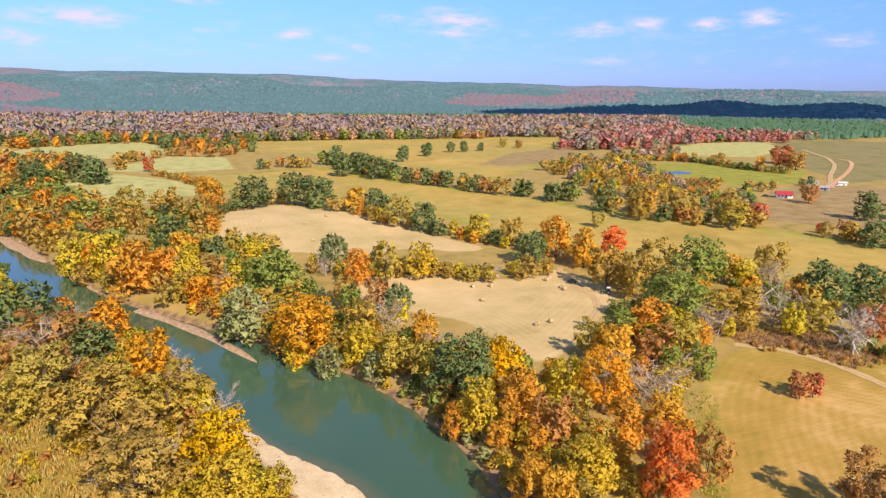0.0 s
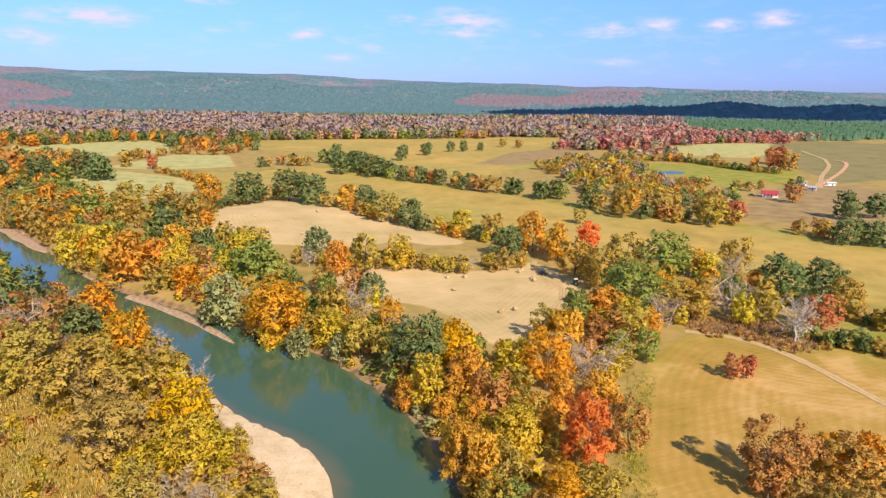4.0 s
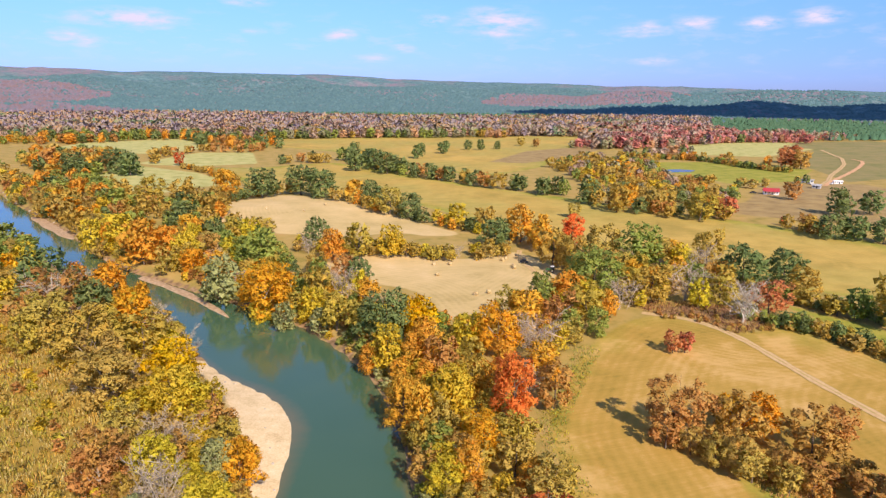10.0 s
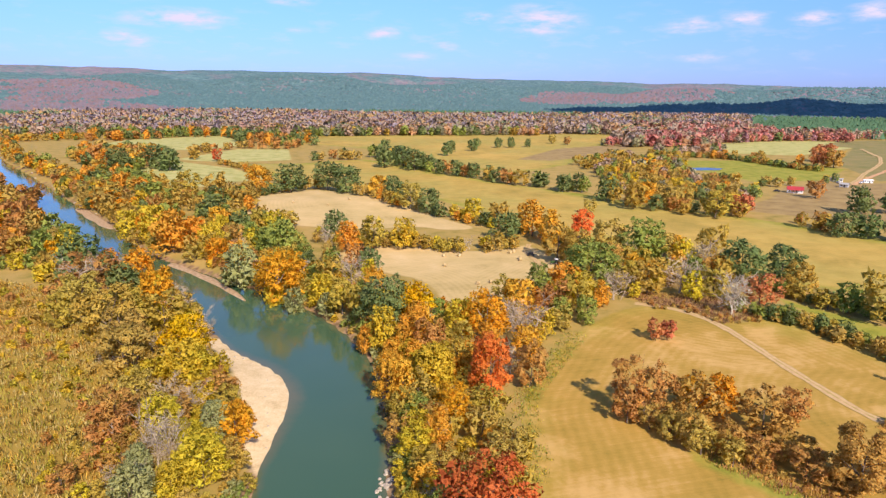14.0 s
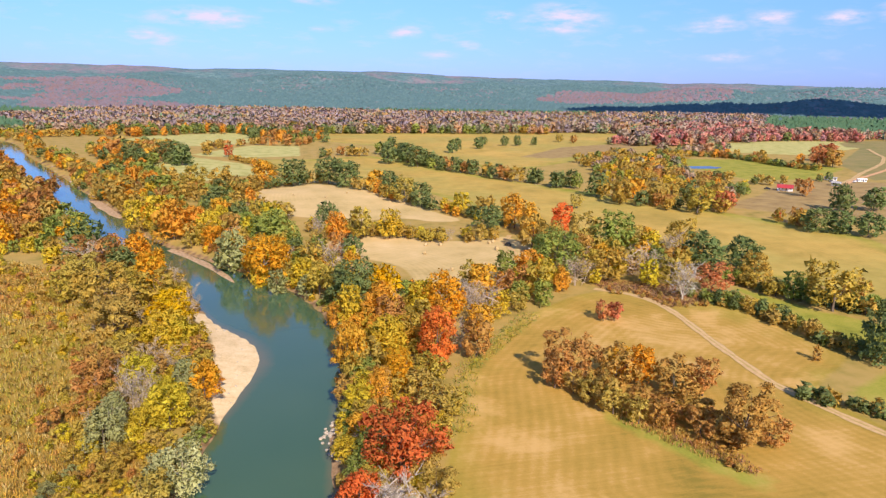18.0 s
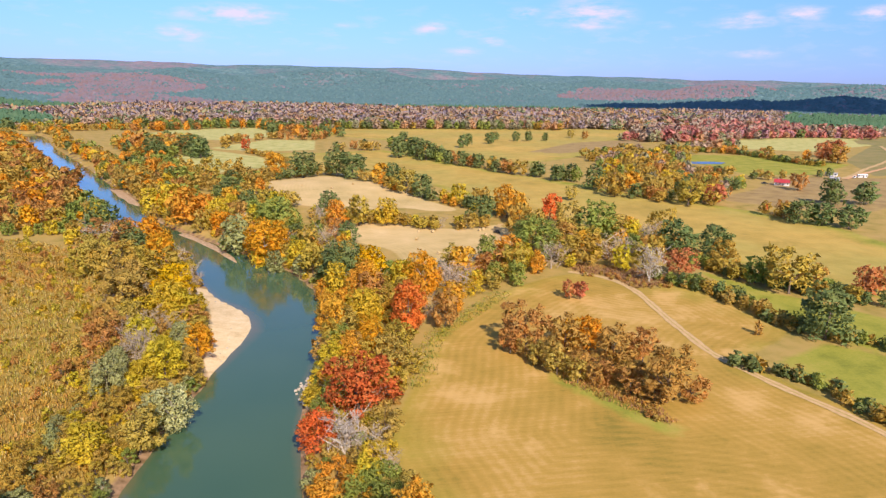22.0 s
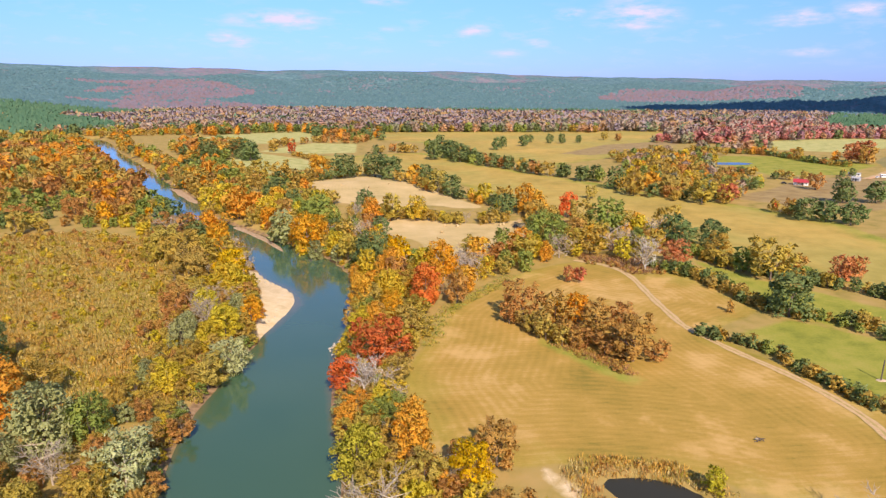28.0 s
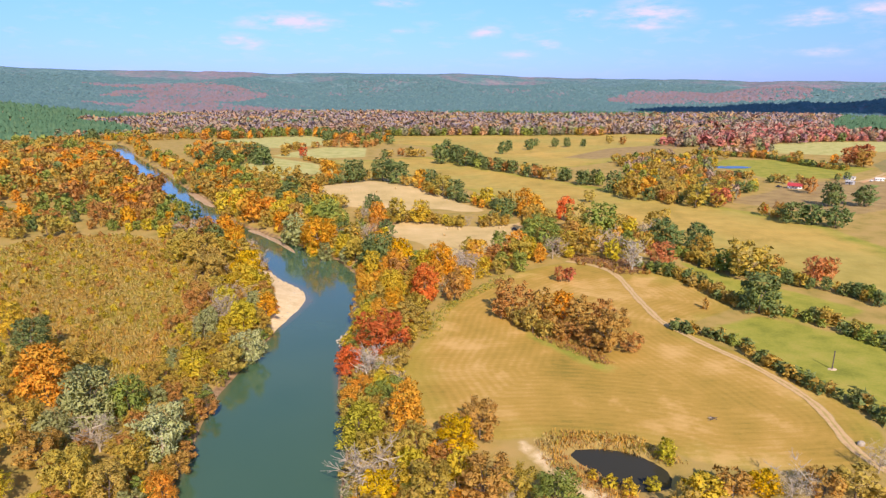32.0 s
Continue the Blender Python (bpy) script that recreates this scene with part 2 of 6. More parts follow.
# distance haze is painted into the crowns: colours lifted, bluest on the far ones
CANOPY = {
    "olive": canopy("canopy_olive", (0.247, 0.28, 0.146), (0.431, 0.445, 0.233), (0.488, 0.415, 0.224)),
    "green": canopy("canopy_green", (0.131, 0.253, 0.136), (0.267, 0.403, 0.21), (0.352, 0.429, 0.224)),
    "tan": canopy("canopy_tan", (0.381, 0.288, 0.224), (0.598, 0.473, 0.351), (0.555, 0.429, 0.303)),
    "orange": canopy("canopy_orange", (0.495, 0.28, 0.136), (0.738, 0.459, 0.196), (0.636, 0.46, 0.239)),
    "rust": canopy("canopy_rust", (0.412, 0.234, 0.195), (0.611, 0.376, 0.277), (0.568, 0.415, 0.288)),
    "mauve": canopy("canopy_hazy_mauve", (0.347, 0.28, 0.311), (0.508, 0.417, 0.45), (0.514, 0.384, 0.383)),
    "maroon": canopy("canopy_maroon", (0.412, 0.199, 0.244), (0.598, 0.306, 0.338), (0.541, 0.384, 0.367)),
    "scarlet": canopy("canopy_scarlet", (0.528, 0.181, 0.175), (0.763, 0.32, 0.254), (0.703, 0.415, 0.254)),
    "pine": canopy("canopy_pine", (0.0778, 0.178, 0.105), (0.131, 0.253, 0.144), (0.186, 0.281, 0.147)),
    "far_pine": canopy("canopy_hazy_pine", (0.0812, 0.17, 0.189), (0.151, 0.275, 0.29), (0.18, 0.292, 0.276)),
    "far_mauve": canopy("canopy_hazy_mauve_far", (0.205, 0.17, 0.205), (0.33, 0.275, 0.315), (0.3, 0.215, 0.24)),
    "far_rust": canopy("canopy_hazy_rust", (0.22, 0.155, 0.165), (0.36, 0.25, 0.255), (0.33, 0.24, 0.22)),
}


def bark(name, a, b):
    m = Mat(name)
    pos = m.node("TexCoord").outputs["Object"]
    n = m.noise(4.0, 4.0, 0.6, pos)
    return m.finish(m.ramp(n, [(0.3, a), (0.7, b)]), 0.95, bump=n, strength=0.5, distance=0.05)


BARK = bark("bark_grey_brown", (0.07, 0.05, 0.035), (0.22, 0.17, 0.13))
BARK_GREY = bark("bark_grey", (0.24, 0.19, 0.14), (0.5, 0.42, 0.32))
BARK_PALE = bark("bark_pale", (0.3, 0.25, 0.19), (0.58, 0.5, 0.4))


def plain(name, a, b, scale=2.0, rough=0.8, metal=0.0, strength=0.2):
    m = Mat(name)
    n = m.noise(scale, 4.0, 0.6, m.node("TexCoord").outputs["Object"])
    return m.finish(m.ramp(n, [(0.35, a), (0.65, b)]), rough, metal, n, strength, 0.03)


def ground_material():
    m = Mat("ground")
    pos = m.where()
    fine, mid, big = m.noise(1.3, 4.0, 0.65, pos), m.noise(0.09, 4.0, 0.6, pos), m.noise(0.022, 3.0, 0.5, pos)
    rough_grass = m.ramp(mid, [(0.3, (0.25, 0.2, 0.05)), (0.5, (0.37, 0.26, 0.08)), (0.7, (0.42, 0.28, 0.1))])
    # mower and rake lines, stretched along the field's length
    lay = m.node("Mapping")
    lay.inputs["Rotation"].default_value, lay.inputs["Scale"].default_value = (0, 0, radians(62)), (0.04, 1.1, 0.1)
    m.links.new(pos, lay.inputs[0])
    rows = lay.outputs[0]
    # mown hay with swaths that follow the edge of the field
    swath = m.node("Math", {"operation": "SINE"})
    m.put(swath.inputs[0], m.math("MULTIPLY", m.math("ADD", m.attr("edge"), m.math("MULTIPLY", big, 2.0)), 2.5))
    band = m.math("ADD", m.math("MULTIPLY", m.math("MULTIPLY", swath.outputs[0], m.noise(0.05, 2.0, 0.6, pos)), 0.075), m.math("MULTIPLY", m.math("SUBTRACT", m.noise(1.0, 3.0, 0.75, rows), 0.5), 0.38))
    hay_f = m.math("ADD", m.math("ADD", m.math("MULTIPLY", mid, 0.5), m.math("MULTIPLY", big, 0.95)), m.math("ADD", band, m.math("MULTIPLY", m.math("ADD", m.math("ADD", m.math("MULTIPLY", fine, 0.45), m.math("MULTIPLY", m.noise(3.6, 3.0, 0.75, pos), 0.35)), m.math("MULTIPLY", m.noise(0.33, 5.0, 0.7, pos), 0.5)), 0.5)))
    hay = m.ramp(m.math("MULTIPLY", hay_f, 0.535), [(0.4, (0.235, 0.175, 0.034)), (0.48, (0.345, 0.222, 0.046)), (0.57, (0.42, 0.258, 0.061)), (0.68, (0.54, 0.34, 0.12))])
    green_f = m.math("ADD", m.math("MULTIPLY", mid, 0.7), m.math("MULTIPLY", fine, 0.3))
    green = m.ramp(green_f, [(0.35, (0.175, 0.19, 0.03)), (0.5, (0.28, 0.275, 0.045)), (0.65, (0.37, 0.305, 0.07))])
    straw = m.ramp(m.math("MULTIPLY", hay_f, 0.87), [(0.5, (0.22, 0.19, 0.048)), (0.75, (0.36, 0.255, 0.062)), (1.0, (0.52, 0.34, 0.09))])
    margin = m.math("MULTIPLY", m.math("SUBTRACT", m.math("ADD", 0.62, m.math("MULTIPLY", m.math("SUBTRACT", m.noise(0.02, 4.0, 0.6, pos), 0.5), 2.2)), m.math("MULTIPLY", m.attr("edge"), 0.045)), 1.6, True)
    straw = m.mix(m.ramp(m.noise(0.011, 4.0, 0.6, pos), [(0.42, (0, 0, 0)), (0.58, (0.8, 0.8, 0.8))]), straw, m.ramp(green_f, [(0.35, (0.27, 0.235, 0.055)), (0.65, (0.41, 0.33, 0.09))]))
    straw = m.mix(margin, straw, green)
    rim = m.math("MULTIPLY", m.math("SUBTRACT", m.math("ADD", 0.5, m.math("MULTIPLY", m.math("SUBTRACT", m.noise(0.035, 4.0, 0.6, pos), 0.5), 2.4)), m.math("MULTIPLY", m.attr("edge"), 0.05)), 1.3, True)
    bare = m.ramp(m.noise(0.045, 5.0, 0.65, pos), [(0.56, (0, 0, 0)), (0.66, (1, 1, 1))])
    hay = m.mix(m.math("MULTIPLY", bare, 0.55), m.mix(m.math("MULTIPLY", rim, 0.5), hay, green), (0.58, 0.36, 0.13))
    pale = m.ramp(m.math("MULTIPLY", hay_f, 0.535), [(0.36, (0.33, 0.25, 0.095)), (0.5, (0.49, 0.36, 0.155)), (0.62, (0.58, 0.42, 0.2)), (0.74, (0.66, 0.49, 0.26))])
    meadow = m.ramp(green_f, [(0.35, (0.29, 0.28, 0.09)), (0.5, (0.42, 0.4, 0.145)), (0.65, (0.52, 0.45, 0.195))])
    soil = m.ramp(mid, [(0.35, (0.26, 0.175, 0.075)), (0.65, (0.37, 0.26, 0.11))])
    stubble = m.ramp(m.math("ADD", m.math("MULTIPLY", mid, 0.45), m.math("MULTIPLY", m.noise(0.03, 4.0, 0.65, pos), 0.55)), [(0.35, (0.17, 0.175, 0.055)), (0.5, (0.24, 0.205, 0.08)), (0.65, (0.3, 0.225, 0.1))])
    sand = m.ramp(m.math("ADD", m.math("MULTIPLY", m.noise(0.25, 4.0, 0.7, pos), 0.5), m.math("MULTIPLY", m.noise(2.6, 3.0, 0.8, pos), 0.5)), [(0.32, (0.44, 0.31, 0.16)), (0.5, (0.66, 0.5, 0.29)), (0.68, (0.77, 0.62, 0.41))])
    mud = m.ramp(m.noise(0.5, 4.0, 0.6, pos), [(0.35, (0.16, 0.1, 0.05)), (0.65, (0.36, 0.23, 0.13))])
    weeds = m.ramp(m.math("ADD", m.math("MULTIPLY", mid, 0.5), m.math("MULTIPLY", fine, 0.5)), [(0.3, (0.23, 0.155, 0.035)), (0.5, (0.33, 0.22, 0.045)), (0.7, (0.4, 0.27, 0.07))])
    # far hills: bluish and mauve tones with the aerial haze painted in
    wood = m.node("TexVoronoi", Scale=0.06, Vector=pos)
    hazy_wood_tone = m.ramp(wood.outputs["Color"], [(0.2, (0.21, 0.175, 0.215)), (0.45, (0.28, 0.22, 0.245)), (0.6, (0.15, 0.205, 0.21)), (0.8, (0.27, 0.19, 0.225))])
    hazy_pine_tone = m.ramp(wood.outputs["Color"], [(0.15, (0.075, 0.155, 0.17)), (0.5, (0.11, 0.205, 0.215)), (0.85, (0.145, 0.245, 0.245))])
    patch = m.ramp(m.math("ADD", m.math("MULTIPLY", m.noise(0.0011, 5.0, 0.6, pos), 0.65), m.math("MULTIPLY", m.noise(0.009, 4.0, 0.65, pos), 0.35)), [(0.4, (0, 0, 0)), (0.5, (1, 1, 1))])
    woods = m.mix(patch, hazy_wood_tone, hazy_pine_tone)
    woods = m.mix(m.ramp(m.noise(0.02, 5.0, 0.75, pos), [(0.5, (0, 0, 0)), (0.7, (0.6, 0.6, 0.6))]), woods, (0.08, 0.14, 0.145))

    def edge(name, wob=0.35):
        return m.math("ADD", m.math("MULTIPLY", m.math("ADD", m.math("SUBTRACT", m.attr(name), 0.5), m.math("MULTIPLY", m.math("SUBTRACT", m.noise(0.25, 4.0, 0.6, pos), 0.5), wob)), 4.0), 0.5, True)

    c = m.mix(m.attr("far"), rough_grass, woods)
    for name, layer in (("weeds", weeds), ("hay", hay), ("pale", pale), ("straw", straw), ("green", green), ("meadow", meadow), ("stubble", stubble), ("soil", soil), ("bank", mud), ("sand", sand)):
        c = m.mix(edge(name), c, layer)
    canopy = m.math("MULTIPLY", m.math("MULTIPLY", m.noise(0.02, 5.0, 0.7, pos), 130.0), m.attr("far"))
    return m.finish(c, 0.95, bump=m.math("ADD", m.noise(0.8, 5.0, 0.7, pos), canopy), strength=0.5, distance=0.25, spec=0.1)


def water_material(name, deep, shallow):
    m = Mat(name)
    pos = m.where()
    c = m.mix(m.noise(0.03, 2.0, 0.5, pos), deep, shallow)
    ripple = m.noise(0.9, 3.0, 0.6, pos)
    if name == "river_water":
        # gravel shows through the shallows near the banks
        rim = m.math("SUBTRACT", 1.0, m.math("MULTIPLY", m.math("ADD", m.attr("depth"), m.math("MULTIPLY", m.math("SUBTRACT", m.noise(0.12, 4.0, 0.6, pos), 0.5), 3.0)), 0.42), True)
        c = m.mix(m.math("MULTIPLY", rim, 0.7), c, (0.15, 0.125, 0.06))
    return m.finish(c, 0.1, bump=ripple, strength=0.04, distance=0.2, spec={"river_water": 0.5, "pond_water": 0.12}.get(name, 0.06))


MAT_GROUND = ground_material()
MAT_RIVER = water_material("river_water", (0.035, 0.092, 0.052), (0.06, 0.118, 0.062))
MAT_POND = water_material("pond_water", (0.03, 0.03, 0.02), (0.05, 0.045, 0.03))
MAT_POND_BLUE = water_material("pond_blue", (0.02, 0.03, 0.035), (0.03, 0.04, 0.04))


def track_material():
    """Bare tan ruts with dry grass between and beside them."""
    m = Mat("track_dirt")
    pos = m.where()
    n = m.noise(0.9, 4.0, 0.65, pos)
    dirt = m.ramp(n, [(0.3, (0.45, 0.28, 0.13)), (0.7, (0.6, 0.41, 0.21))])
    grass = m.ramp(m.noise(0.5, 4.0, 0.6, pos), [(0.35, (0.32, 0.25, 0.07)), (0.65, (0.46, 0.33, 0.12))])
    f = m.math("ADD", m.math("MULTIPLY", m.math("SUBTRACT", m.math("ADD", m.attr("worn"), m.math("MULTIPLY", m.noise(0.35, 4.0, 0.65, pos), 0.9)), 0.95), 3.0), 0.3, True)
    return m.finish(m.mix(f, grass, dirt), 0.95, bump=n, strength=0.2, distance=0.03)


MAT_TRACK = track_material()
MAT_RED_DIRT = plain("red_dirt", (0.5, 0.25, 0.11), (0.66, 0.4, 0.22), 0.5, 0.95)
MAT_STONE = plain("river_stone", (0.3, 0.25, 0.19), (0.54, 0.46, 0.37), 1.5, 0.9)
MAT_HAY = plain("hay_bale", (0.32, 0.22, 0.1), (0.56, 0.43, 0.22), 6.0, 1.0)
MAT_HAY_END = plain("hay_bale_end", (0.42, 0.3, 0.15), (0.62, 0.48, 0.28), 8.0, 1.0)

# ---- plan ----
RIVER_EAST = [(-91, -420), (-91, -300), (-92, -200), (-92, -149), (-90, -130), (-93, -110), (-95, -85), (-95, -60), (-91, -42), (-88, -19), (-87, 5), (-91, 25), (-97, 45), (-108, 70), (-126, 93), (-147, 123), (-168, 153), (-181, 182), (-202, 235), (-226, 287), (-255, 350), (-300, 455), (-345, 550), (-390, 645), (-446, 790), (-490, 855)]
RIVER_WEST = [(-128, -420), (-128, -300), (-130, -200), (-130, -148), (-128, -131), (-130, -111), (-128, -96), (-126, -79), (-121, -56), (-119, -44), (-115.5, -30), (-112, -17), (-111.5, -5), (-116, 8), (-127, 23), (-133, 38), (-141, 62), (-148, 85), (-162, 108), (-180, 135), (-198, 168), (-216, 205), (-240, 255), (-264, 305), (-292, 360), (-337, 465), (-382, 560), (-428, 655), (-486, 790), (-530, 845)]
FIELDS = {
    "hay": [
        [(-26, 7), (-45, -17), (-58, -32), (-64, -55), (-68, -66), (-76, -84), (-77, -96), (-74, -108), (-72, -127), (-55, -134), (-44, -133), (-20, -140), (-8, -152), (12, -154), (26, -155), (40, -140), (38, -116), (34, -98), (26, -78), (24, -62), (52, -48), (55, -34), (50, -3), (44, 6), (30, 2), (22, 18), (8, 30)],
    ],
    "pale": [
        [(-75, 142), (-44, 134), (-27, 117), (-3, 120), (5, 127), (8, 112), (10, 85), (-3, 75), (-31, 50), (-48, 38), (-56, 41), (-55, 75), (-68, 89), (-80, 103), (-86, 128)],
        [(-134, 265), (-128, 290), (-112, 318), (-90, 324), (-68, 306), (-47, 272), (-30, 238), (-14, 193), (-4, 168), (-24, 168), (-38, 185), (-74, 175), (-92, 192), (-115, 205), (-132, 222)],
    ],
    "straw": [
        [(-138, 525), (-90, 520), (-13, 550), (10, 500), (36, 420), (74, 330), (105, 275), (129, 215), (158, 172), (176, 135), (190, 100), (180, 20), (150, -60), (125, -90), (112, -40), (98, 20), (70, 60), (60, 110), (30, 150), (25, 190), (7, 235), (-10, 285), (-40, 330), (-73, 350), (-106, 380), (-112, 436)],
        [(-57, 960), (92, 925), (247, 945), (480, 880), (372, 726), (187, 465), (106, 400), (70, 450), (20, 600), (13, 679), (-67, 788)],
        [(70, -62), (95, -92), (105, -75), (80, -62)],
    ],
    "green": [
        [(33, -66), (57, -56), (70, -72), (95, -110), (70, -160), (47, -138), (41, -112), (36, -84)],
        [(63, 26), (75, -10), (88, -30), (100, -55), (86, -62), (68, -66), (58, -46)],
        [(-34, -64), (-27, -79), (-22, -90), (-16, -99), (-12, -96), (-16, -89), (-22, -77), (-29, -63)],
        [(331, 475), (406, 455), (440, 370), (345, 300), (280, 304), (285, 382), (275, 410)],
    ],
    "meadow": [
        [(-237, 480), (-200, 560), (-147, 490), (-112, 404), (-143, 390), (-187, 345), (-225, 420)],
        [(-207, 590), (-150, 705), (-89, 690), (-90, 560), (-147, 545), (-190, 570)],
        [(-330, 800), (-310, 900), (-155, 980), (-145, 771), (-200, 700), (-262, 720), (-310, 690)],
        [(473, 654), (590, 710), (760, 700), (700, 600), (500, 500), (440, 540)],
    ],
    "stubble": [
        [(655, 600), (700, 660), (770, 700), (990, 690), (1200, 720), (1400, 660), (1150, 630), (886, 620), (665, 585)],
        [(660, 580), (886, 625), (1150, 640), (1000, 480), (700, 380), (480, 300), (390, 285), (462, 403)],
    ],
    "soil": [
        [(345, 290), (390, 270), (380, 200), (240, 130), (207, 150), (180, 180), (172, 190), (230, 225), (280, 270)],
        [(12, 30), (23, 23), (27, 8), (43, 11), (43, 24), (30, 34)],
        [(250, 640), (380, 700), (360, 640), (240, 530), (180, 500), (150, 520)],
    ],
    "weeds": [
        [(-190, -92), (-200, -50), (-285, 60), (-275, 110), (-232, 125), (-182, 82), (-157, 27), (-142, -14), (-132, -58), (-128, -95), (-150, -104), (-170, -96)],
    ],
    "sand": [[(-142, 36), (-131, 23), (-124.5, -2), (-122.5, -24), (-122, -36), (-120, -48), (-110, -44), (-105, -8), (-110, 14), (-124, 32), (-134, 36)], [(-51.5, -133), (-48, -136), (-44.5, -145), (-42, -152), (-37, -158), (-33, -163), (-37, -163), (-44, -156), (-47.5, -147), (-51, -138)]],
}
WEST_NORTH = [
    (-185.6, 103.0, 19.7, 17.9, 'dg'), (-177.3, 114.6, 10.9, 8.8, 'or'), (-177.2, 74.5, 16.2, 13.0, 'gy'), (-162.8, 89.0, 15.9, 12.8, 'oy'),
    (-150.9, 56.1, 17.0, 13.1, 'oy'), (-165.3, 76.6, 13.5, 13.5, 'dg'), (-159.4, 43.8, 15.1, 15.1, 'ol'), (-147.7, 38.0, 13.8, 13.8, 'ol'),
    (-138.0, 10.5, 14.7, 13.4, 'ye'), (-135.2, 32.3, 8.6, 6.9, 'gy'), (-155.0, 17.8, 15.1, 15.1, 'tn'), (-133.5, -3.6, 9.8, 9.8, 'yo'),
    (-176.3, 60.4, 15.0, 12.0, 'tn'), (-177.7, 48.2, 12.4, 9.9, 'ol'), (-173.3, 67.1, 12.2, 9.8, 'ru'),
]
WEST_MID = [
    (-139.1, -31.0, 10.9, 8.8, 'yo'), (-127.2, -34.5, 10.3, 7.9, 'sv'), (-147.2, -30.1, 13.0, 10.4, 'ru'), (-136.7, -2.4, 13.1, 11.9, 'yo'),
    (-140.3, -48.5, 9.0, 7.2, 'sv'), (-135.7, -42.7, 9.1, 6.5, 'gy'), (-128.8, -51.0, 11.6, 9.3, 'yo'), (-159.5, 28.2, 19.0, 19.0, 'ol'),
    (-151.4, 5.1, 15.7, 15.7, 'tn'), (-122.3, -29.6, 8.4, 6.7, 'or'), (-176.2, 78.0, 17.5, 17.5, 'ru'), (-174.3, 54.0, 15.9, 15.9, 'tn'),
    (-146.4, -15.9, 10.2, 10.2, 'tn'),
]
WEST_SOUTH = [
    (-123.0, -73.3, 11.5, 10.4, 'sp'), (-139.9, -58.7, 11.1, 8.9, 'sv'), (-137.9, -42.3, 11.5, 9.2, 'gy'), (-127.6, -83.2, 10.1, 10.1, 'tn'),
    (-147.3, -34.7, 10.9, 10.9, 'ru'), (-123.2, -35.3, 10.5, 8.4, 'oy'),
]
WEST_LOW = [
    (-169.6, -102.6, 18.6, 17.0, 'or'), (-154.1, -117.2, 18.1, 15.1, 'sv'), (-146.1, -112.7, 12.4, 9.9, 'gr'), (-132.7, -132.6, 13.2, 12.0, 'sp'),
    (-128.7, -146.6, 8.1, 6.5, 'or'), (-189.4, -68.0, 14.0, 14.0, 'dg'), (-205.4, -50.4, 14.1, 11.2, 'yo'), (-137.2, -150.9, 10.5, 8.4, 'tn'),
    (-146.0, -147.4, 12.1, 9.7, 'ol'), (-165.1, -124.7, 13.0, 10.4, 'ol'), (-157.1, -135.0, 9.8, 9.8, 'ru'), (-136.9, -138.9, 9.1, 7.3, 'ol'),
    (-128.0, -137.7, 7.0, 5.6, 'ru'), (-165.6, -89.0, 11.2, 11.2, 'ol'), (-128.1, -108.5, 5.9, 7.4, 'ru'), (-135.9, -87.8, 7.9, 9.8, 'yo'),
    (-149.0, -141.8, 9.4, 9.4, 'tn'), (-137.0, -139.7, 7.5, 7.5, 'ol'), (-158.6, -127.5, 10.3, 10.3, 'sv'), (-147.4, -128.6, 10.1, 8.1, 'gy'),
]
WEST_LOW_B = [
    (-128.5, -129.9, 4.7, 5.8, 'ru'),
]
EAST_NORTH = [
    (-111.5, 69.1, 21, 19.9, 'oy'), (-126.7, 88.6, 18.7, 15.6, 'sv'), (-114.0, 65.4, 9.8, 7.8, 'yo'), (-107.4, 55.3, 10.4, 8.3, 'sv'),
    (-97.8, 56.4, 11.6, 9.3, 'yo'), (-110.4, 127.0, 18.0, 16.3, 'gr'), (-83.0, 157.5, 15.3, 12.3, 'dg'), (-79.8, 130.4, 15.6, 13.0, 'or'),
    (-68.5, 132.0, 17.1, 13.7, 'ol'), (-53.7, 130.8, 15.4, 12.4, 'yo'), (-90.4, 98.8, 10.0, 8.0, 'gr'), (-85.6, 69.6, 13.1, 10.4, 'gy'),
    (-79.2, 57.6, 12.5, 10.0, 'or'), (-94.1, 70.1, 14.5, 11.6, 'ol'), (-157.8, 148.4, 21, 20.6, 'or'), (-148.5, 152.0, 15.9, 12.7, 'or'),
    (-169.0, 173.0, 19.4, 15.5, 'yo'), (-183.8, 189.2, 17.2, 13.8, 'yo'), (-140.8, 138.7, 15.9, 12.2, 'yo'), (-128.9, 180.0, 13.2, 10.5, 'dg'),
]
EAST_MID = [
    (-81.8, 23.3, 18.4, 15.4, 'dg'), (-70.2, 25.6, 13.9, 11.2, 'ye'), (-83.8, 9.2, 13.8, 8.6, 'yo'), (-89.4, 11.8, 9.5, 5.6, 'or'),
    (-74.0, 9.5, 14.2, 11.3, 'or'), (-87.3, -20.6, 14.8, 9.9, 'or'), (-77.2, -21.3, 12.7, 10.2, 'yo'), (-64.0, -27.8, 16.5, 12.2, 'rd'),
    (-52.5, -25.3, 12.4, 9.6, 'ru'), (-43.1, 0.8, 14.2, 11.8, 'gy'), (-35.5, 28.6, 13.7, 13.7, 'or'), (-53.2, 7.3, 17.1, 13.7, 'oy'),
    (-13.1, 41.6, 13.5, 13.5, 'or'), (-60.6, 12.2, 13.2, 10.6, 'yo'), (-87.1, 32.0, 13.9, 11.1, 'ol'), (-92.2, 43.6, 12.8, 10.3, 'ol'),
    (-97.2, 47.3, 8.9, 8.9, 'sv'), (-72.7, -4.0, 13.1, 10.5, 'ru'), (-58.1, -8.0, 11.8, 9.4, 'or'), (-67.6, -9.9, 9.9, 8.0, 'ol'),
]
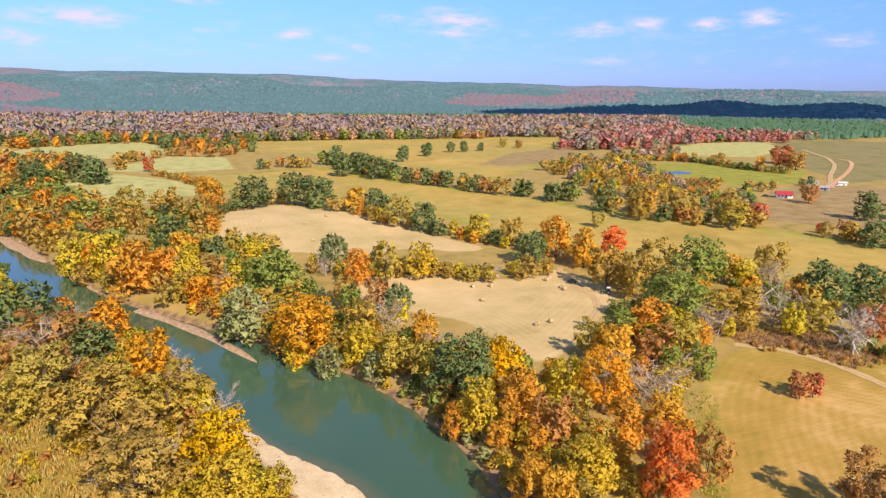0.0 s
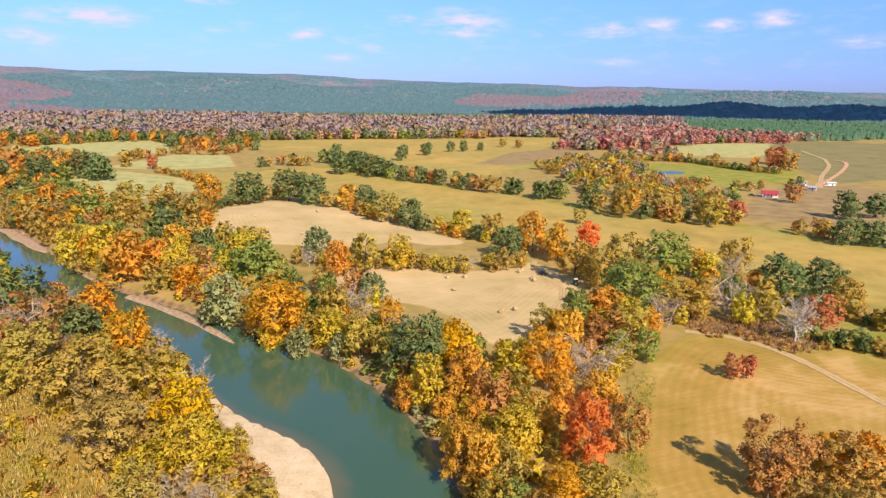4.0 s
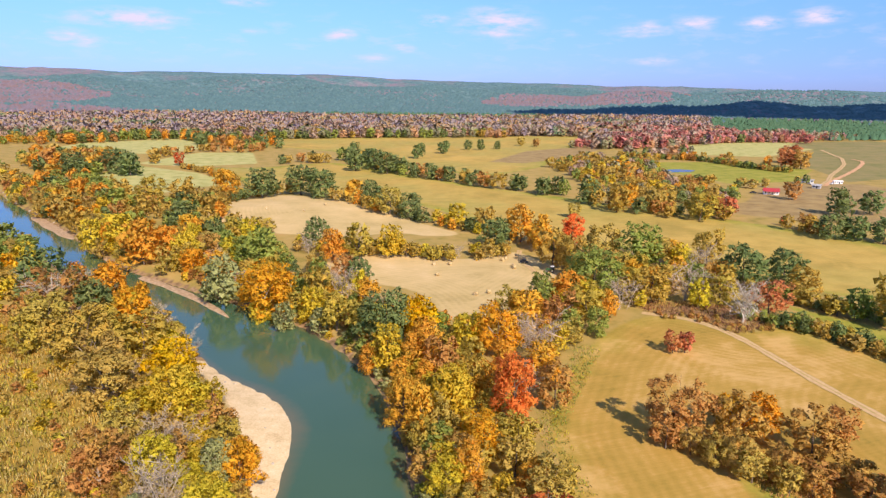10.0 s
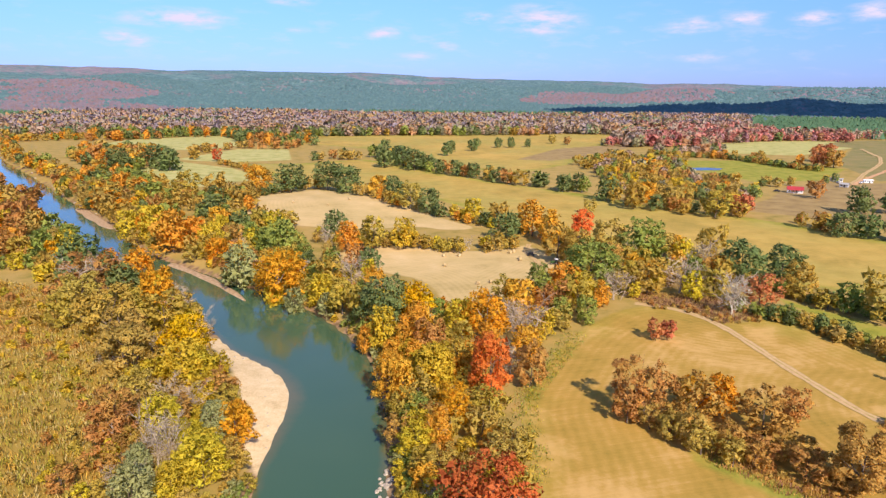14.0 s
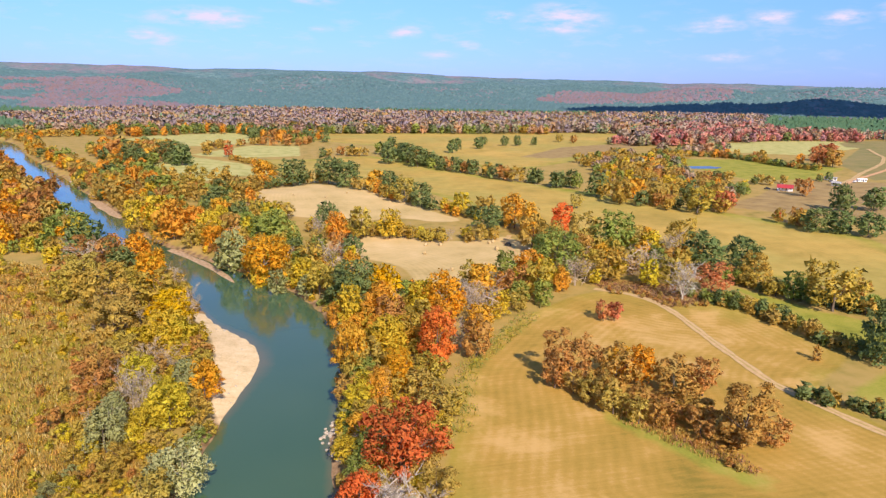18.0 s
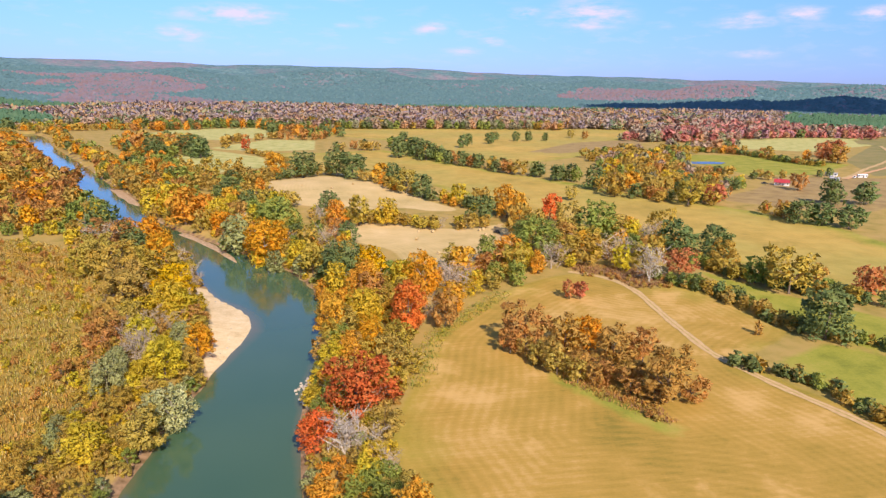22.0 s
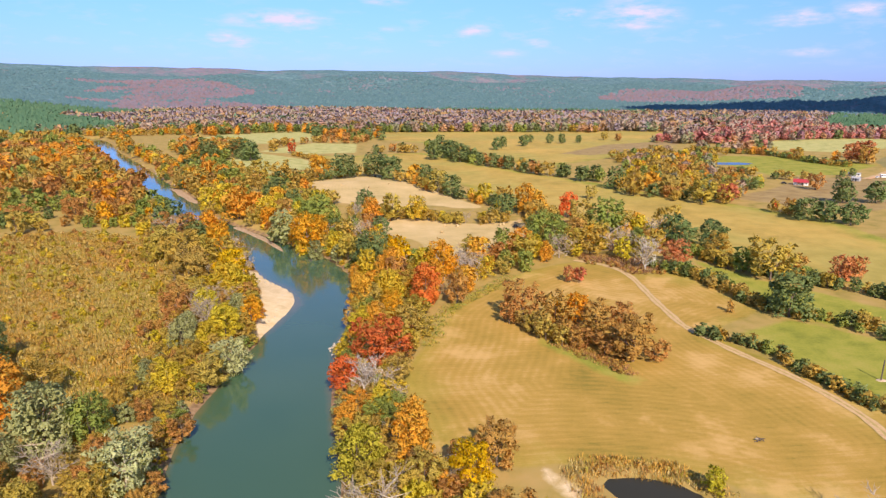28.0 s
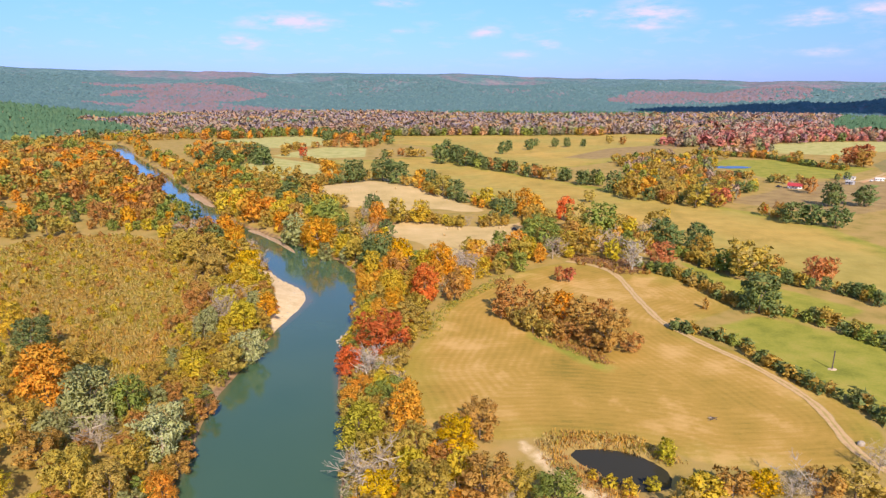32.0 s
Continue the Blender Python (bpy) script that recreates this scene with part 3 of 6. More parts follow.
EAST_MID_B = [
    (-25.3, 23.7, 12.1, 12.1, 'ru'),
]
EAST_WOOD = [
    (-0.9, 46.6, 21, 21.1, 'gr'), (44.5, 84.3, 19.7, 19.7, 'gr'), (34.6, 98.6, 17.5, 15.9, 'tn'), (15.9, 143.4, 19.8, 15.8, 'or'),
    (17.4, 123.0, 18.0, 14.4, 'or'), (37.2, 130.5, 15.8, 12.6, 'rd'), (6.6, 91.4, 18.6, 14.9, 'ol'), (0.0, 138.1, 14.8, 14.8, 'dg'),
    (-17.3, 14.5, 10.1, 8.1, 'gr'), (-15.0, 25.9, 14.1, 14.1, 'ol'), (10.9, 78.4, 17.9, 14.3, 'ol'), (-20.2, 45.7, 12.8, 10.2, 'gr'),
    (76.3, 79.9, 16.4, 12.6, 'ol'), (66.8, 46.9, 17.3, 17.3, 'dg'), (81.3, 41.8, 15.4, 15.4, 'dg'), (32.3, 37.8, 14.4, 14.4, 'gy'),
    (31.8, 29.7, 10.9, 8.3, 'yo'), (20.0, 39.6, 14.2, 14.2, 'ol'), (35.0, 11.8, 14.2, 10.9, 'wt'), (50.3, 16.5, 11.9, 11.9, 'cp'),
]
EAST_WOOD_B = [
    (54.1, 82.2, 13.2, 13.2, 'tn'), (41.8, 31.1, 11.2, 12.5, 'ol'), (12.8, 43.9, 13.4, 10.7, 'ol'),
]
EAST_BEND = [
    (-85.3, -27.1, 13.5, 8.0, 'or'), (-76.6, -21.8, 13.5, 10.8, 'yo'), (-76.0, -40.8, 11.2, 8.9, 'oy'), (-82.7, -50.2, 10.2, 8.1, 'or'),
    (-82.1, -79.2, 14.8, 14.8, 'cr'), (-91.5, -90.2, 10.3, 9.4, 'rd'), (-86.2, -95.0, 10.0, 8.3, 'wt'), (-88.9, -63.8, 6.2, 6.2, 'or'),
    (-72.4, -61.7, 10.2, 10.2, 'tn'), (-67.4, -57.6, 6.6, 6.6, 'ol'), (-71.9, 25.2, 15.3, 12.2, 'ye'), (-76.1, 4.2, 13.8, 12.6, 'or'),
    (-86.9, -36.5, 9.1, 7.3, 'ol'), (-82.2, -30.0, 9.5, 7.6, 'tn'), (-72.9, -48.9, 8.3, 8.3, 'tn'),
]
EAST_SOUTH = [
    (-88.0, -131.6, 12.7, 11.6, 'lm'), (-76.3, -127.4, 13.7, 9.8, 'or'), (-65.7, -138.6, 10.2, 8.5, 'ye'), (-59.3, -132.5, 10.7, 10.7, 'ru'),
    (-86.1, -153.3, 11.3, 12.6, 'gy'), (-83.9, -157.2, 8.4, 8.4, 'ye'), (-73.2, -157.1, 9.6, 9.6, 'ol'), (-62.6, -157.8, 11.1, 12.4, 'ru'),
    (-74.8, -139.8, 9.1, 7.6, 'tn'), (-48.8, -162.2, 8.9, 9.9, 'gr'), (-66.7, -151.0, 8.9, 7.1, 'yo'), (-79.9, -141.2, 7.5, 7.5, 'ol'),
    (-55.5, -157.1, 7.3, 9.1, 'ol'), (-90.7, -110.3, 6.7, 7.5, 'or'),
]
SOUTH_EDGE = [
    (-20.0, -146.6, 5.8, 4.8, 'yg'), (-20.2, -163.3, 7.2, 9.0, 'yo'), (-12.1, -161.5, 6.4, 8.0, 'ru'), (-5.4, -161.0, 5.6, 6.9, 'ye'),
    (-1.0, -164.1, 7.3, 9.1, 'gy'), (12.6, -164.6, 7.3, 9.1, 'tn'), (6.4, -163.1, 6.4, 8.0, 'ru'), (-26.8, -155.8, 3.5, 3.5, 'yg'),
    (-32.7, -158.1, 3.9, 3.9, 'yo'), (-35.9, -155.6, 3.4, 3.1, 'yg'), (-38.3, -151.9, 2.4, 2.4, 'yo'), (24.0, -156.5, 7.6, 6.1, 'gy'),
]
CLUMP = [
    (-32.7, -46.5, 14.6, 12.7, 'ru'), (-38.2, -48.4, 8.1, 8.1, 'ru'), (-23.9, -53.1, 11.9, 10.8, 'ru'), (-16.4, -50.5, 10.7, 9.8, 'oy'),
    (-19.1, -44.9, 8.5, 7.7, 'oy'), (-13.3, -61.9, 11.4, 11.4, 'yr'), (-4.1, -60.0, 10.5, 8.8, 'ru'), (-9.8, -83.3, 15.1, 13.1, 'yr'),
    (-13.5, -71.6, 7.0, 8.8, 'ru'), (-3.6, -83.7, 7.0, 7.7, 'ru'), (-19.8, -68.2, 5.3, 8.9, 'ru'), (-12.2, -82.0, 4.2, 8.3, 'ru'),
    (-29.8, -53.8, 6.3, 7.9, 'ru'),
]
RED_BUSH = [
    (-3.4, -3.9, 6.6, 5.1, 'cp'), (0.2, -4.5, 6.6, 5.3, 'cp'),
]
HEDGE_EAST = [
    (58.4, -53.2, 16.8, 16.8, 'dg'), (78.8, -10.4, 17.9, 17.9, 'ol'), (91.8, -6.6, 10.7, 10.7, 'ru'), (104.0, -17.6, 11.3, 8.7, 'cp'),
    (110.3, -17.2, 11.4, 8.7, 'cp'), (40.6, -46.5, 5.0, 3.2, 'ru'), (75.1, 3.7, 11.0, 8.8, 'gr'), (77.9, 29.3, 12.1, 12.1, 'ol'),
    (71.2, 8.4, 7.2, 8.9, 'ol'),
]
FIELD_TREES = [
    (-99.4, 312.4, 21, 23.0, 'dg'), (-72.9, 316.4, 21, 22.3, 'dg'), (-61.1, 299.2, 21, 23.8, 'dg'), (-122.1, 357.0, 18.8, 18.8, 'or'),
    (-42.4, 277.7, 15.7, 14.3, 'or'), (-35.6, 258.2, 17.3, 15.7, 'dg'), (-29.7, 233.1, 18.0, 18.0, 'tn'), (-20.8, 217.6, 17.2, 15.6, 'dg'),
    (-1.9, 186.8, 14.3, 11.9, 'yo'), (7.7, 171.7, 14.6, 10.4, 'ol'), (-169.4, 313.8, 19.5, 17.7, 'ol'), (-149.4, 294.8, 19.2, 19.2, 'ol'),
    (109.7, 239.7, 18.1, 16.4, 'dg'), (75.6, 197.0, 9.5, 9.5, 'tn'), (14.8, 479.0, 21, 26.6, 'dg'), (18.8, 441.8, 21, 23.2, 'dg'),
    (11.0, 572.4, 21, 16.3, 'dg'), (-5.1, 469.5, 21, 17.9, 'dg'), (-165.2, 558.1, 13.0, 9.3, 'cr'), (-222.5, 314.2, 13.2, 9.4, 'or'),
]
FIELD_TREES_B = [
    (-214.2, 517.2, 21, 32.9, 'dg'), (-200.6, 482.0, 20.1, 22.4, 'dg'), (-238.8, 527.4, 14.1, 14.1, 'or'), (-244.9, 491.8, 21, 26.5, 'dg'),
    (85.2, 575.4, 17.3, 13.3, 'dg'), (132.7, 626.9, 15.8, 13.2, 'dg'),
    (102.0, 619.5, 15.0, 12.0, 'dg'), (157.0, 687.5, 12.0, 9.0, 'dg'), (178.2, 666.9, 14.0, 11.0, 'dg'), (196.2, 665.7, 15.0, 12.0, 'dg'), (223.0, 673.4, 12.0, 10.0, 'dg'), (277.8, 720.9, 13.0, 13.0, 'tn'), (292.3, 698.8, 12.0, 12.0, 'ru'),
]
FARM_TREES = [
    (239.6, 159.3, 18.2, 16.5, 'dg'), (262.6, 157.3, 15.9, 15.9, 'dg'), (163.2, 172.0, 12.8, 12.8, 'cp'), (173.6, 106.7, 14.3, 15.9, 'dg'),
    (184.2, 100.5, 13.1, 14.5, 'dg'), (192.4, 90.4, 13.3, 14.8, 'dg'), (181.4, 128.7, 9.8, 9.8, 'ru'), (262.0, 219.0, 13.8, 11.5, 'ru'),
    (132.5, 228.7, 15.9, 15.9, 'or'), (110.4, 206.2, 18.7, 15.0, 'ol'), (133.8, 200.1, 16.1, 13.4, 'tn'), (146.3, 203.7, 14.8, 11.4, 'tn'),
    (143.2, 169.1, 17.5, 17.5, 'ol'), (468.6, 429.1, 21, 24.6, 'cp'), (428.7, 395.4, 19.8, 19.8, 'cp'), (433.4, 379.3, 19.4, 19.4, 'ru'),
    (179.3, 142.3, 5.7, 4.7, 'rd'),
]
BELTS = {}
BELTS['hedge_bc'] = ([(-90, 159), (-75, 142), (-62, 139), (-41, 129), (-27, 117), (-3, 123)], 11, 'ol tn ol yo gy', 4, 5, 8)
BELTS['line_cd'] = ([(-129, 288), (-103, 333), (-79, 324), (-56, 294), (-40, 260), (-19, 214), (0, 178), (9, 159), (20, 137), (27, 114)], 10, 'ol tn dg or ol yo', 5.4, 6, 10)
BELTS['row_mid'] = ([(0, 570), (19, 496), (37, 416), (58, 370), (81, 318), (98, 298), (113, 272)], 13, 'dg dg dg ru gr ol', 6.3, 11, 15)
BELTS['left_river_far'] = ([(-234, 311), (-214, 288), (-193, 226), (-175, 178), (-161, 156), (-144, 128)], 22, 'yo ol oy gr tn ol', 7, 8, 13)
BELTS['left_mid'] = ([(-208, 302), (-189, 304), (-162, 286), (-139, 261), (-135, 217), (-124, 190)], 26, 'ol dg gr tn ol or', 8, 8, 13)
BELTS['left_low'] = ([(-181, 320), (-160, 312), (-138, 314), (-113, 339)], 14, 'ol dg tn or', 8, 7, 11)
BELTS['line_ef'] = ([(-161, 532), (-134, 474), (-110, 390)], 6, 'tn ol or', 8, 4, 7)
BELTS['line_top'] = ([(-90, 556), (-56, 555), (-12, 552)], 16, 'ol tn ru dg', 10, 9, 13)
BELTS['line_f'] = ([(-200, 568), (-181, 671), (-154, 717), (-88, 689), (-77, 747)], 16, 'ol ru gy', 12, 8, 12)
BELTS['left_dark'] = ([(-268, 527), (-240, 499), (-200, 512)], 22, 'dg dg gr or', 10, 9, 14)
BELTS['left_edge'] = ([(-270, 431), (-248, 437), (-223, 389), (-205, 348), (-190, 313)], 30, 'dg gr ol or', 10, 9, 14)
BELTS['right_row'] = ([(118, 228), (129, 204), (141, 181), (160, 170)], 18, 'ol dg tn ru', 8, 8, 12)
BELTS['farm_line'] = ([(171, 273), (258, 312), (268, 275), (325, 289), (359, 296)], 14, 'ol tn ru dg', 12, 6, 9)
BELTS['pasture_top'] = ([(326, 477), (383, 491), (415, 448), (433, 384)], 12, 'ol ru or', 14, 8, 12)
BELTS['house_line'] = ([(167, 138), (178, 124), (183, 107)], 8, 'ol dg ru', 6, 5, 10)
BELTS['far_line_left'] = ([(-350, 901), (-289, 922), (-225, 994), (-148, 902), (-71, 745)], 60, 'dg gr or ru dg', 14, 12, 17)
BELTS['track_hedge'] = ([(20, -66), (32, -79), (35, -103), (37, -116), (41, -124), (44, -139)], 4, 'dg dg ol gr dg ol tn', 2.4, 2.5, 4.5)
BELTS['hedge_upper'] = ([(38, 19), (50, -4), (54, -28), (54, -48), (68, -58), (76, -72), (82, -95)], 6, 'dg dg tn ol gr', 3.4, 3, 6)
BELTS['hedge_mid'] = ([(64, 38), (73, 10), (82, -8), (97, -21), (105, -38), (110, -53)], 7, 'dg ol gr dg', 4.2, 4, 7)
BELTS['scrub_dead'] = ([(16, 27), (24, 18), (30, 6), (42, 8)], 9, 'ru tn ru', 4, 1.2, 2)
BELTS['scrub_clump'] = ([(-24, -64), (-20, -76), (-17, -86), (-16, -92)], 4, 'ru tn', 3, 1, 2)
BELTS['clump_fill'] = ([(-37, -43), (-31, -59), (-22, -72), (-15, -80), (-7, -84)], 7, 'ru tn ru ru', 3.0, 6, 9.5)



def rounded(poly):
    """The same outline with its corners cut twice."""
    p = np.array(poly, float)
    for _ in range(2):
        q = np.roll(p, -1, 0)
        p = np.stack([p * 0.75 + q * 0.25, p * 0.25 + q * 0.75], 1).reshape(-1, 2)
    return [tuple(v) for v in p]


for kind in ("sand", "pale", "hay", "weeds"):
    FIELDS[kind] = [rounded(poly) for poly in FIELDS[kind]]


def polygon_distance(px, py, poly):
    """Distance of many points from the outline of a polygon, negative inside."""
    if len(px) < 60:
        a = np.asarray(poly, float)[:, None, :]
        b = np.roll(a, -1, 0)
        dx, dy = (b - a)[..., 0], (b - a)[..., 1]
        ax, ay, by = a[..., 0], a[..., 1], b[..., 1]
        k = np.clip(((px - ax) * dx + (py - ay) * dy) / (dx * dx + dy * dy), 0, 1)
        near = np.sqrt(np.min((px - ax - k * dx) ** 2 + (py - ay - k * dy) ** 2, 0))
        cross = ((ay > py) != (by > py)) & (px < ax + (py - ay) * dx / np.where(dy == 0, 1, dy))
        return np.where(np.sum(cross, 0) % 2 == 1, -1, 1) * near
    best, inside = np.full(px.shape, 1e12), np.zeros(px.shape, bool)
    for (ax, ay), (bx, by) in zip(poly, poly[1:] + poly[:1]):
        dx, dy = bx - ax, by - ay
        k = np.clip(((px - ax) * dx + (py - ay) * dy) / (dx * dx + dy * dy), 0, 1)
        best = np.minimum(best, (px - ax - k * dx) ** 2 + (py - ay - k * dy) ** 2)
        if dy:
            inside ^= ((ay > py) != (by > py)) & (px < ax + (py - ay) * dx / dy)
    return np.where(inside, -1, 1) * np.sqrt(best)


def smooth(a, b, x):
    k = np.clip((x - a) / (b - a), 0, 1)
    return k * k * (3 - 2 * k)


def eased(line):
    """The same open line with its corners rounded."""
    p = np.array(line, float)
    for _ in range(2):
        a, b = p[:-1], p[1:]
        q = np.stack([a * 0.75 + b * 0.25, a * 0.25 + b * 0.75], 1).reshape(-1, 2)
        p = np.concatenate([p[:1], q[1:-1], p[-1:]])
    return [tuple(v) for v in p]


RIVER_EAST, RIVER_WEST = eased(RIVER_EAST), eased(RIVER_WEST)
RIVER = RIVER_EAST + RIVER_WEST[::-1]
WATER_Z = -2.5
POND = [(-41, -138.5), (-39.5, -144), (-36, -150), (-32, -155.5), (-28, -158), (-21, -156), (-20.5, -149), (-24.5, -142.5), (-31, -139)]
RIDGE_AZ, RIDGE_UP = [-90, -40, -11, -3, 4, 10, 14, 21, 28, 31, 38, 47, 54, 90], [201, 212, 197, 194, 188, 180, 163, 145, 144, 129, 120, 104, 102, 113]
# nearer hills: bearing, distance, breadth across and along the view, height
HILLS = [(34, 2900, 260, 240, 46), (43.5, 3250, 380, 280, 34), (49, 3300, 280, 240, 20), (42.3, 2380, 150, 170, 34), (50.5, 2380, 190, 180, 34), (36, 2480, 160, 150, 12), (14, 3300, 420, 220, 34), (2, 3500, 380, 200, 38), (-14, 3400, 500, 240, 38), (24, 3700, 300, 200, 30), (8, 3900, 260, 160, 30), (-6, 3950, 240, 160, 30), (-24, 3800, 300, 200, 32)]


def wave(x, y, size, seed):
    """Smooth uneven waves of about that size, from -1 to 1."""
    rnd, total = random.Random(seed), 0
    for i in range(7):
        a, p, s = rnd.uniform(0, 6.283), rnd.uniform(0, 6.283), rnd.uniform(0.6, 1.9) / size * 6.283
        total = total + np.sin((x * math.cos(a) + y * math.sin(a)) * s + p)
    return total / 4.2


def height(x, y):
    """The lie of the land at many points."""
    x, y = np.asarray(x, float), np.asarray(y, float)
    r, az = np.hypot(x + 100, y + 150), np.degrees(np.arctan2(x + 100, y + 150))
    top = np.interp(az, RIDGE_AZ, RIDGE_UP)
    rise = np.interp(r, [1700, 2300, 2800, 3400, 4000, 4450, 4700, 5300], [0, 0.1, 0.24, 0.46, 0.7, 0.93, 1, 0.5])
    z = rise * top * (0.99 + 0.02 * wave(x, y, 1900, 3) + 0.012 * wave(x, y, 600, 5))
    z = z + np.interp(r, [2200, 2900, 3700, 4300, 4700], [0, 9, 17, 16, 3]) * (0.5 - 1.8 * np.abs(wave(x, y, 1300, 8))) + np.interp(r, [2100, 2800, 4200, 4700], [0, 5, 9, 3]) * wave(x, y, 380, 9)
    for bearing, far, across, along, up in HILLS:
        a = np.radians(az - bearing)
        z = z + up * np.exp(-(((r * np.sin(a)) / across) ** 2 + ((r * np.cos(a) - far) / along) ** 2)) * (np.cos(a) > 0)
    z = z + smooth(800, 2300, r) * smooth(-17, -34, az) * 60 * (1 - smooth(2800, 5200, r))
    z = z + smooth(60, 0, np.abs(x + 80) * 0.5 + np.abs(y - 270) * 0.5) * 3.5
    near = r < 1300
    d = np.full(x.shape, 1e3)
    d[near] = polygon_distance(x[near], y[near], RIVER)
    bar = np.exp(-(((x + 124) / 14) ** 2 + ((y + 6) / 34) ** 2))
    z = np.where(d < 0, WATER_Z - 1.6 * smooth(0, 9, -d), np.minimum(z, WATER_Z + (z - WATER_Z) * smooth(0, 6 + 13 * bar, d) + 0.05))
    small = (np.abs(x + 30) < 60) & (np.abs(y + 148) < 60)
    pd = np.full(x.shape, 1e3)
    pd[small] = polygon_distance(x[small], y[small], POND)
    return np.where(pd < 3.0, np.minimum(z, -0.6 + 0.75 * smooth(-1, 3, pd) - 0.8 * smooth(0, 4, -pd)), z)


def ground_z(x, y):
    return float(height(np.array([x]), np.array([y]))[0])


def in_fields(px, py, grow=0.0):
    hit = np.zeros(px.shape, bool)
    for kind in ("hay", "pale", "straw", "green", "meadow", "stubble", "soil"):
        for poly in FIELDS[kind]:
            hit |= polygon_distance(px, py, poly) < grow
    return hit


def mesh_from(name, verts, faces, mats=(), index=None, shade=False):
    """A mesh from numpy arrays of corners and of faces with the same number of corners."""
    me = bpy.data.meshes.new(name)
    verts, faces = np.asarray(verts, np.float32), np.asarray(faces, np.int32)
    n, k = faces.shape
    me.vertices.add(len(verts))
    me.vertices.foreach_set("co", verts.ravel())
    me.loops.add(n * k)
    me.loops.foreach_set("vertex_index", faces.ravel())
    me.polygons.add(n)
    me.polygons.foreach_set("loop_start", np.arange(0, n * k, k, dtype=np.int32))
    me.polygons.foreach_set("loop_total", np.full(n, k, np.int32))
    for m in mats:
        me.materials.append(m)
    if index is not None:
        me.polygons.foreach_set("material_index", np.asarray(index, np.int32))
    if shade:
        me.polygons.foreach_set("use_smooth", np.ones(n, bool))
    me.update(calc_edges=True)
    return me


def part(name, bm, material, parent, label=""):
    """Links a bmesh or a mesh as one part of a thing."""
    if isinstance(bm, bmesh.types.BMesh):
        me = bpy.data.meshes.new(name)
        bm.to_mesh(me)
        bm.free()
        me.materials.append(material)
    else:
        me = bm
    ob = new(name, me)
    ob.parent = parent
    return tagged(ob, label)


# ---- ground ----
def build_ground():
    xs = np.unique(np.concatenate([np.arange(-3300, -700, 40), np.arange(-700, -290, 10), np.arange(-290, 120, 3), np.arange(120, 700, 10), np.arange(700, 5101, 45)]))
    ys = np.unique(np.concatenate([np.arange(-1500, -330, 60), np.arange(-330, 330, 3), np.arange(330, 1000, 10), np.arange(1000, 5401, 34)]))
    gx, gy = np.meshgrid(xs, ys)
    x, y = gx.ravel(), gy.ravel()
    z = height(x, y)
    nx, ny = len(xs), len(ys)
    a = (np.arange(ny - 1)[:, None] * nx + np.arange(nx - 1)[None, :]).ravel()
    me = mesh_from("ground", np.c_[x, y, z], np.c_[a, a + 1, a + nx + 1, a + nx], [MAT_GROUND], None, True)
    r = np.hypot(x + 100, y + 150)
    # "far" brings in the haze-tinted wood tones with distance
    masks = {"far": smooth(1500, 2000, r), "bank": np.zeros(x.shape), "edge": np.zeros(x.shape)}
    near = r < 1300
    for kind, polys in FIELDS.items():
        soft = 3.0 if kind in ("hay", "pale", "sand", "weeds") else 5.0
        m = np.zeros(x.shape)
        for poly in polys:
            d = polygon_distance(x[near], y[near], poly)
            m[near] = np.maximum(m[near], np.clip(0.5 - d / soft * 0.5, 0, 1))
            if kind in ("hay", "pale", "straw"):
                masks["edge"][near] = np.where(d < 1, -d, masks["edge"][near])
        masks[kind] = m
    d = polygon_distance(x[near], y[near], RIVER)
    masks["bank"][near] = np.clip(1.0 - np.abs(d - 0.2) / 3.6, 0, 1)
    for name, m in masks.items():
        at = me.attributes.new(name, "FLOAT", "POINT")
        at.data.foreach_set("value", m.astype(np.float32))
    tagged(new("ground", me), "rolling bottomland of mown hay fields, pasture and woods", "ground", kind="structure")


build_ground()


def resample(line, n):
    p = np.array(line, float)
    s = np.r_[0, np.cumsum(np.hypot(*np.diff(p, axis=0).T))]
    k = np.linspace(0, s[-1], n)
    return np.c_[np.interp(k, s, p[:, 0]), np.interp(k, s, p[:, 1])]


def build_river():
    """The water sheet, with the distance from the nearer bank for the shallows."""
    rows, cols = 420, 33
    e, w = resample(RIVER_EAST, rows), resample(RIVER_WEST, rows)
    out = (e - w) / np.hypot(*(e - w).T)[:, None] * 4
    e, w = e + out, w - out
    k = 0.5 - 0.5 * np.cos(np.linspace(0, math.pi, cols))
    p = (e[:, None, :] * (1 - k[None, :, None]) + w[:, None, :] * k[None, :, None]).reshape(-1, 2)
    a = (np.arange(rows - 1)[:, None] * cols + np.arange(cols - 1)[None, :]).ravel()
    me = mesh_from("river", np.c_[p, np.full(len(p), WATER_Z)], np.c_[a, a + cols, a + cols + 1, a + 1], [MAT_RIVER], None, True)
    d = -polygon_distance(p[:, 0], p[:, 1], RIVER)
    d = d * (1 - 0.55 * np.exp(-(((p[:, 0] + 112) / 14) ** 2 + ((p[:, 1] + 6) / 30) ** 2)))
    me.attributes.new("depth", "FLOAT", "POINT").data.foreach_set("value", np.clip(d, -5, 60).astype(np.float32))
    tagged(new("river", me), "calm blue-green river winding between wooded banks", "river", kind="structure")


build_river()


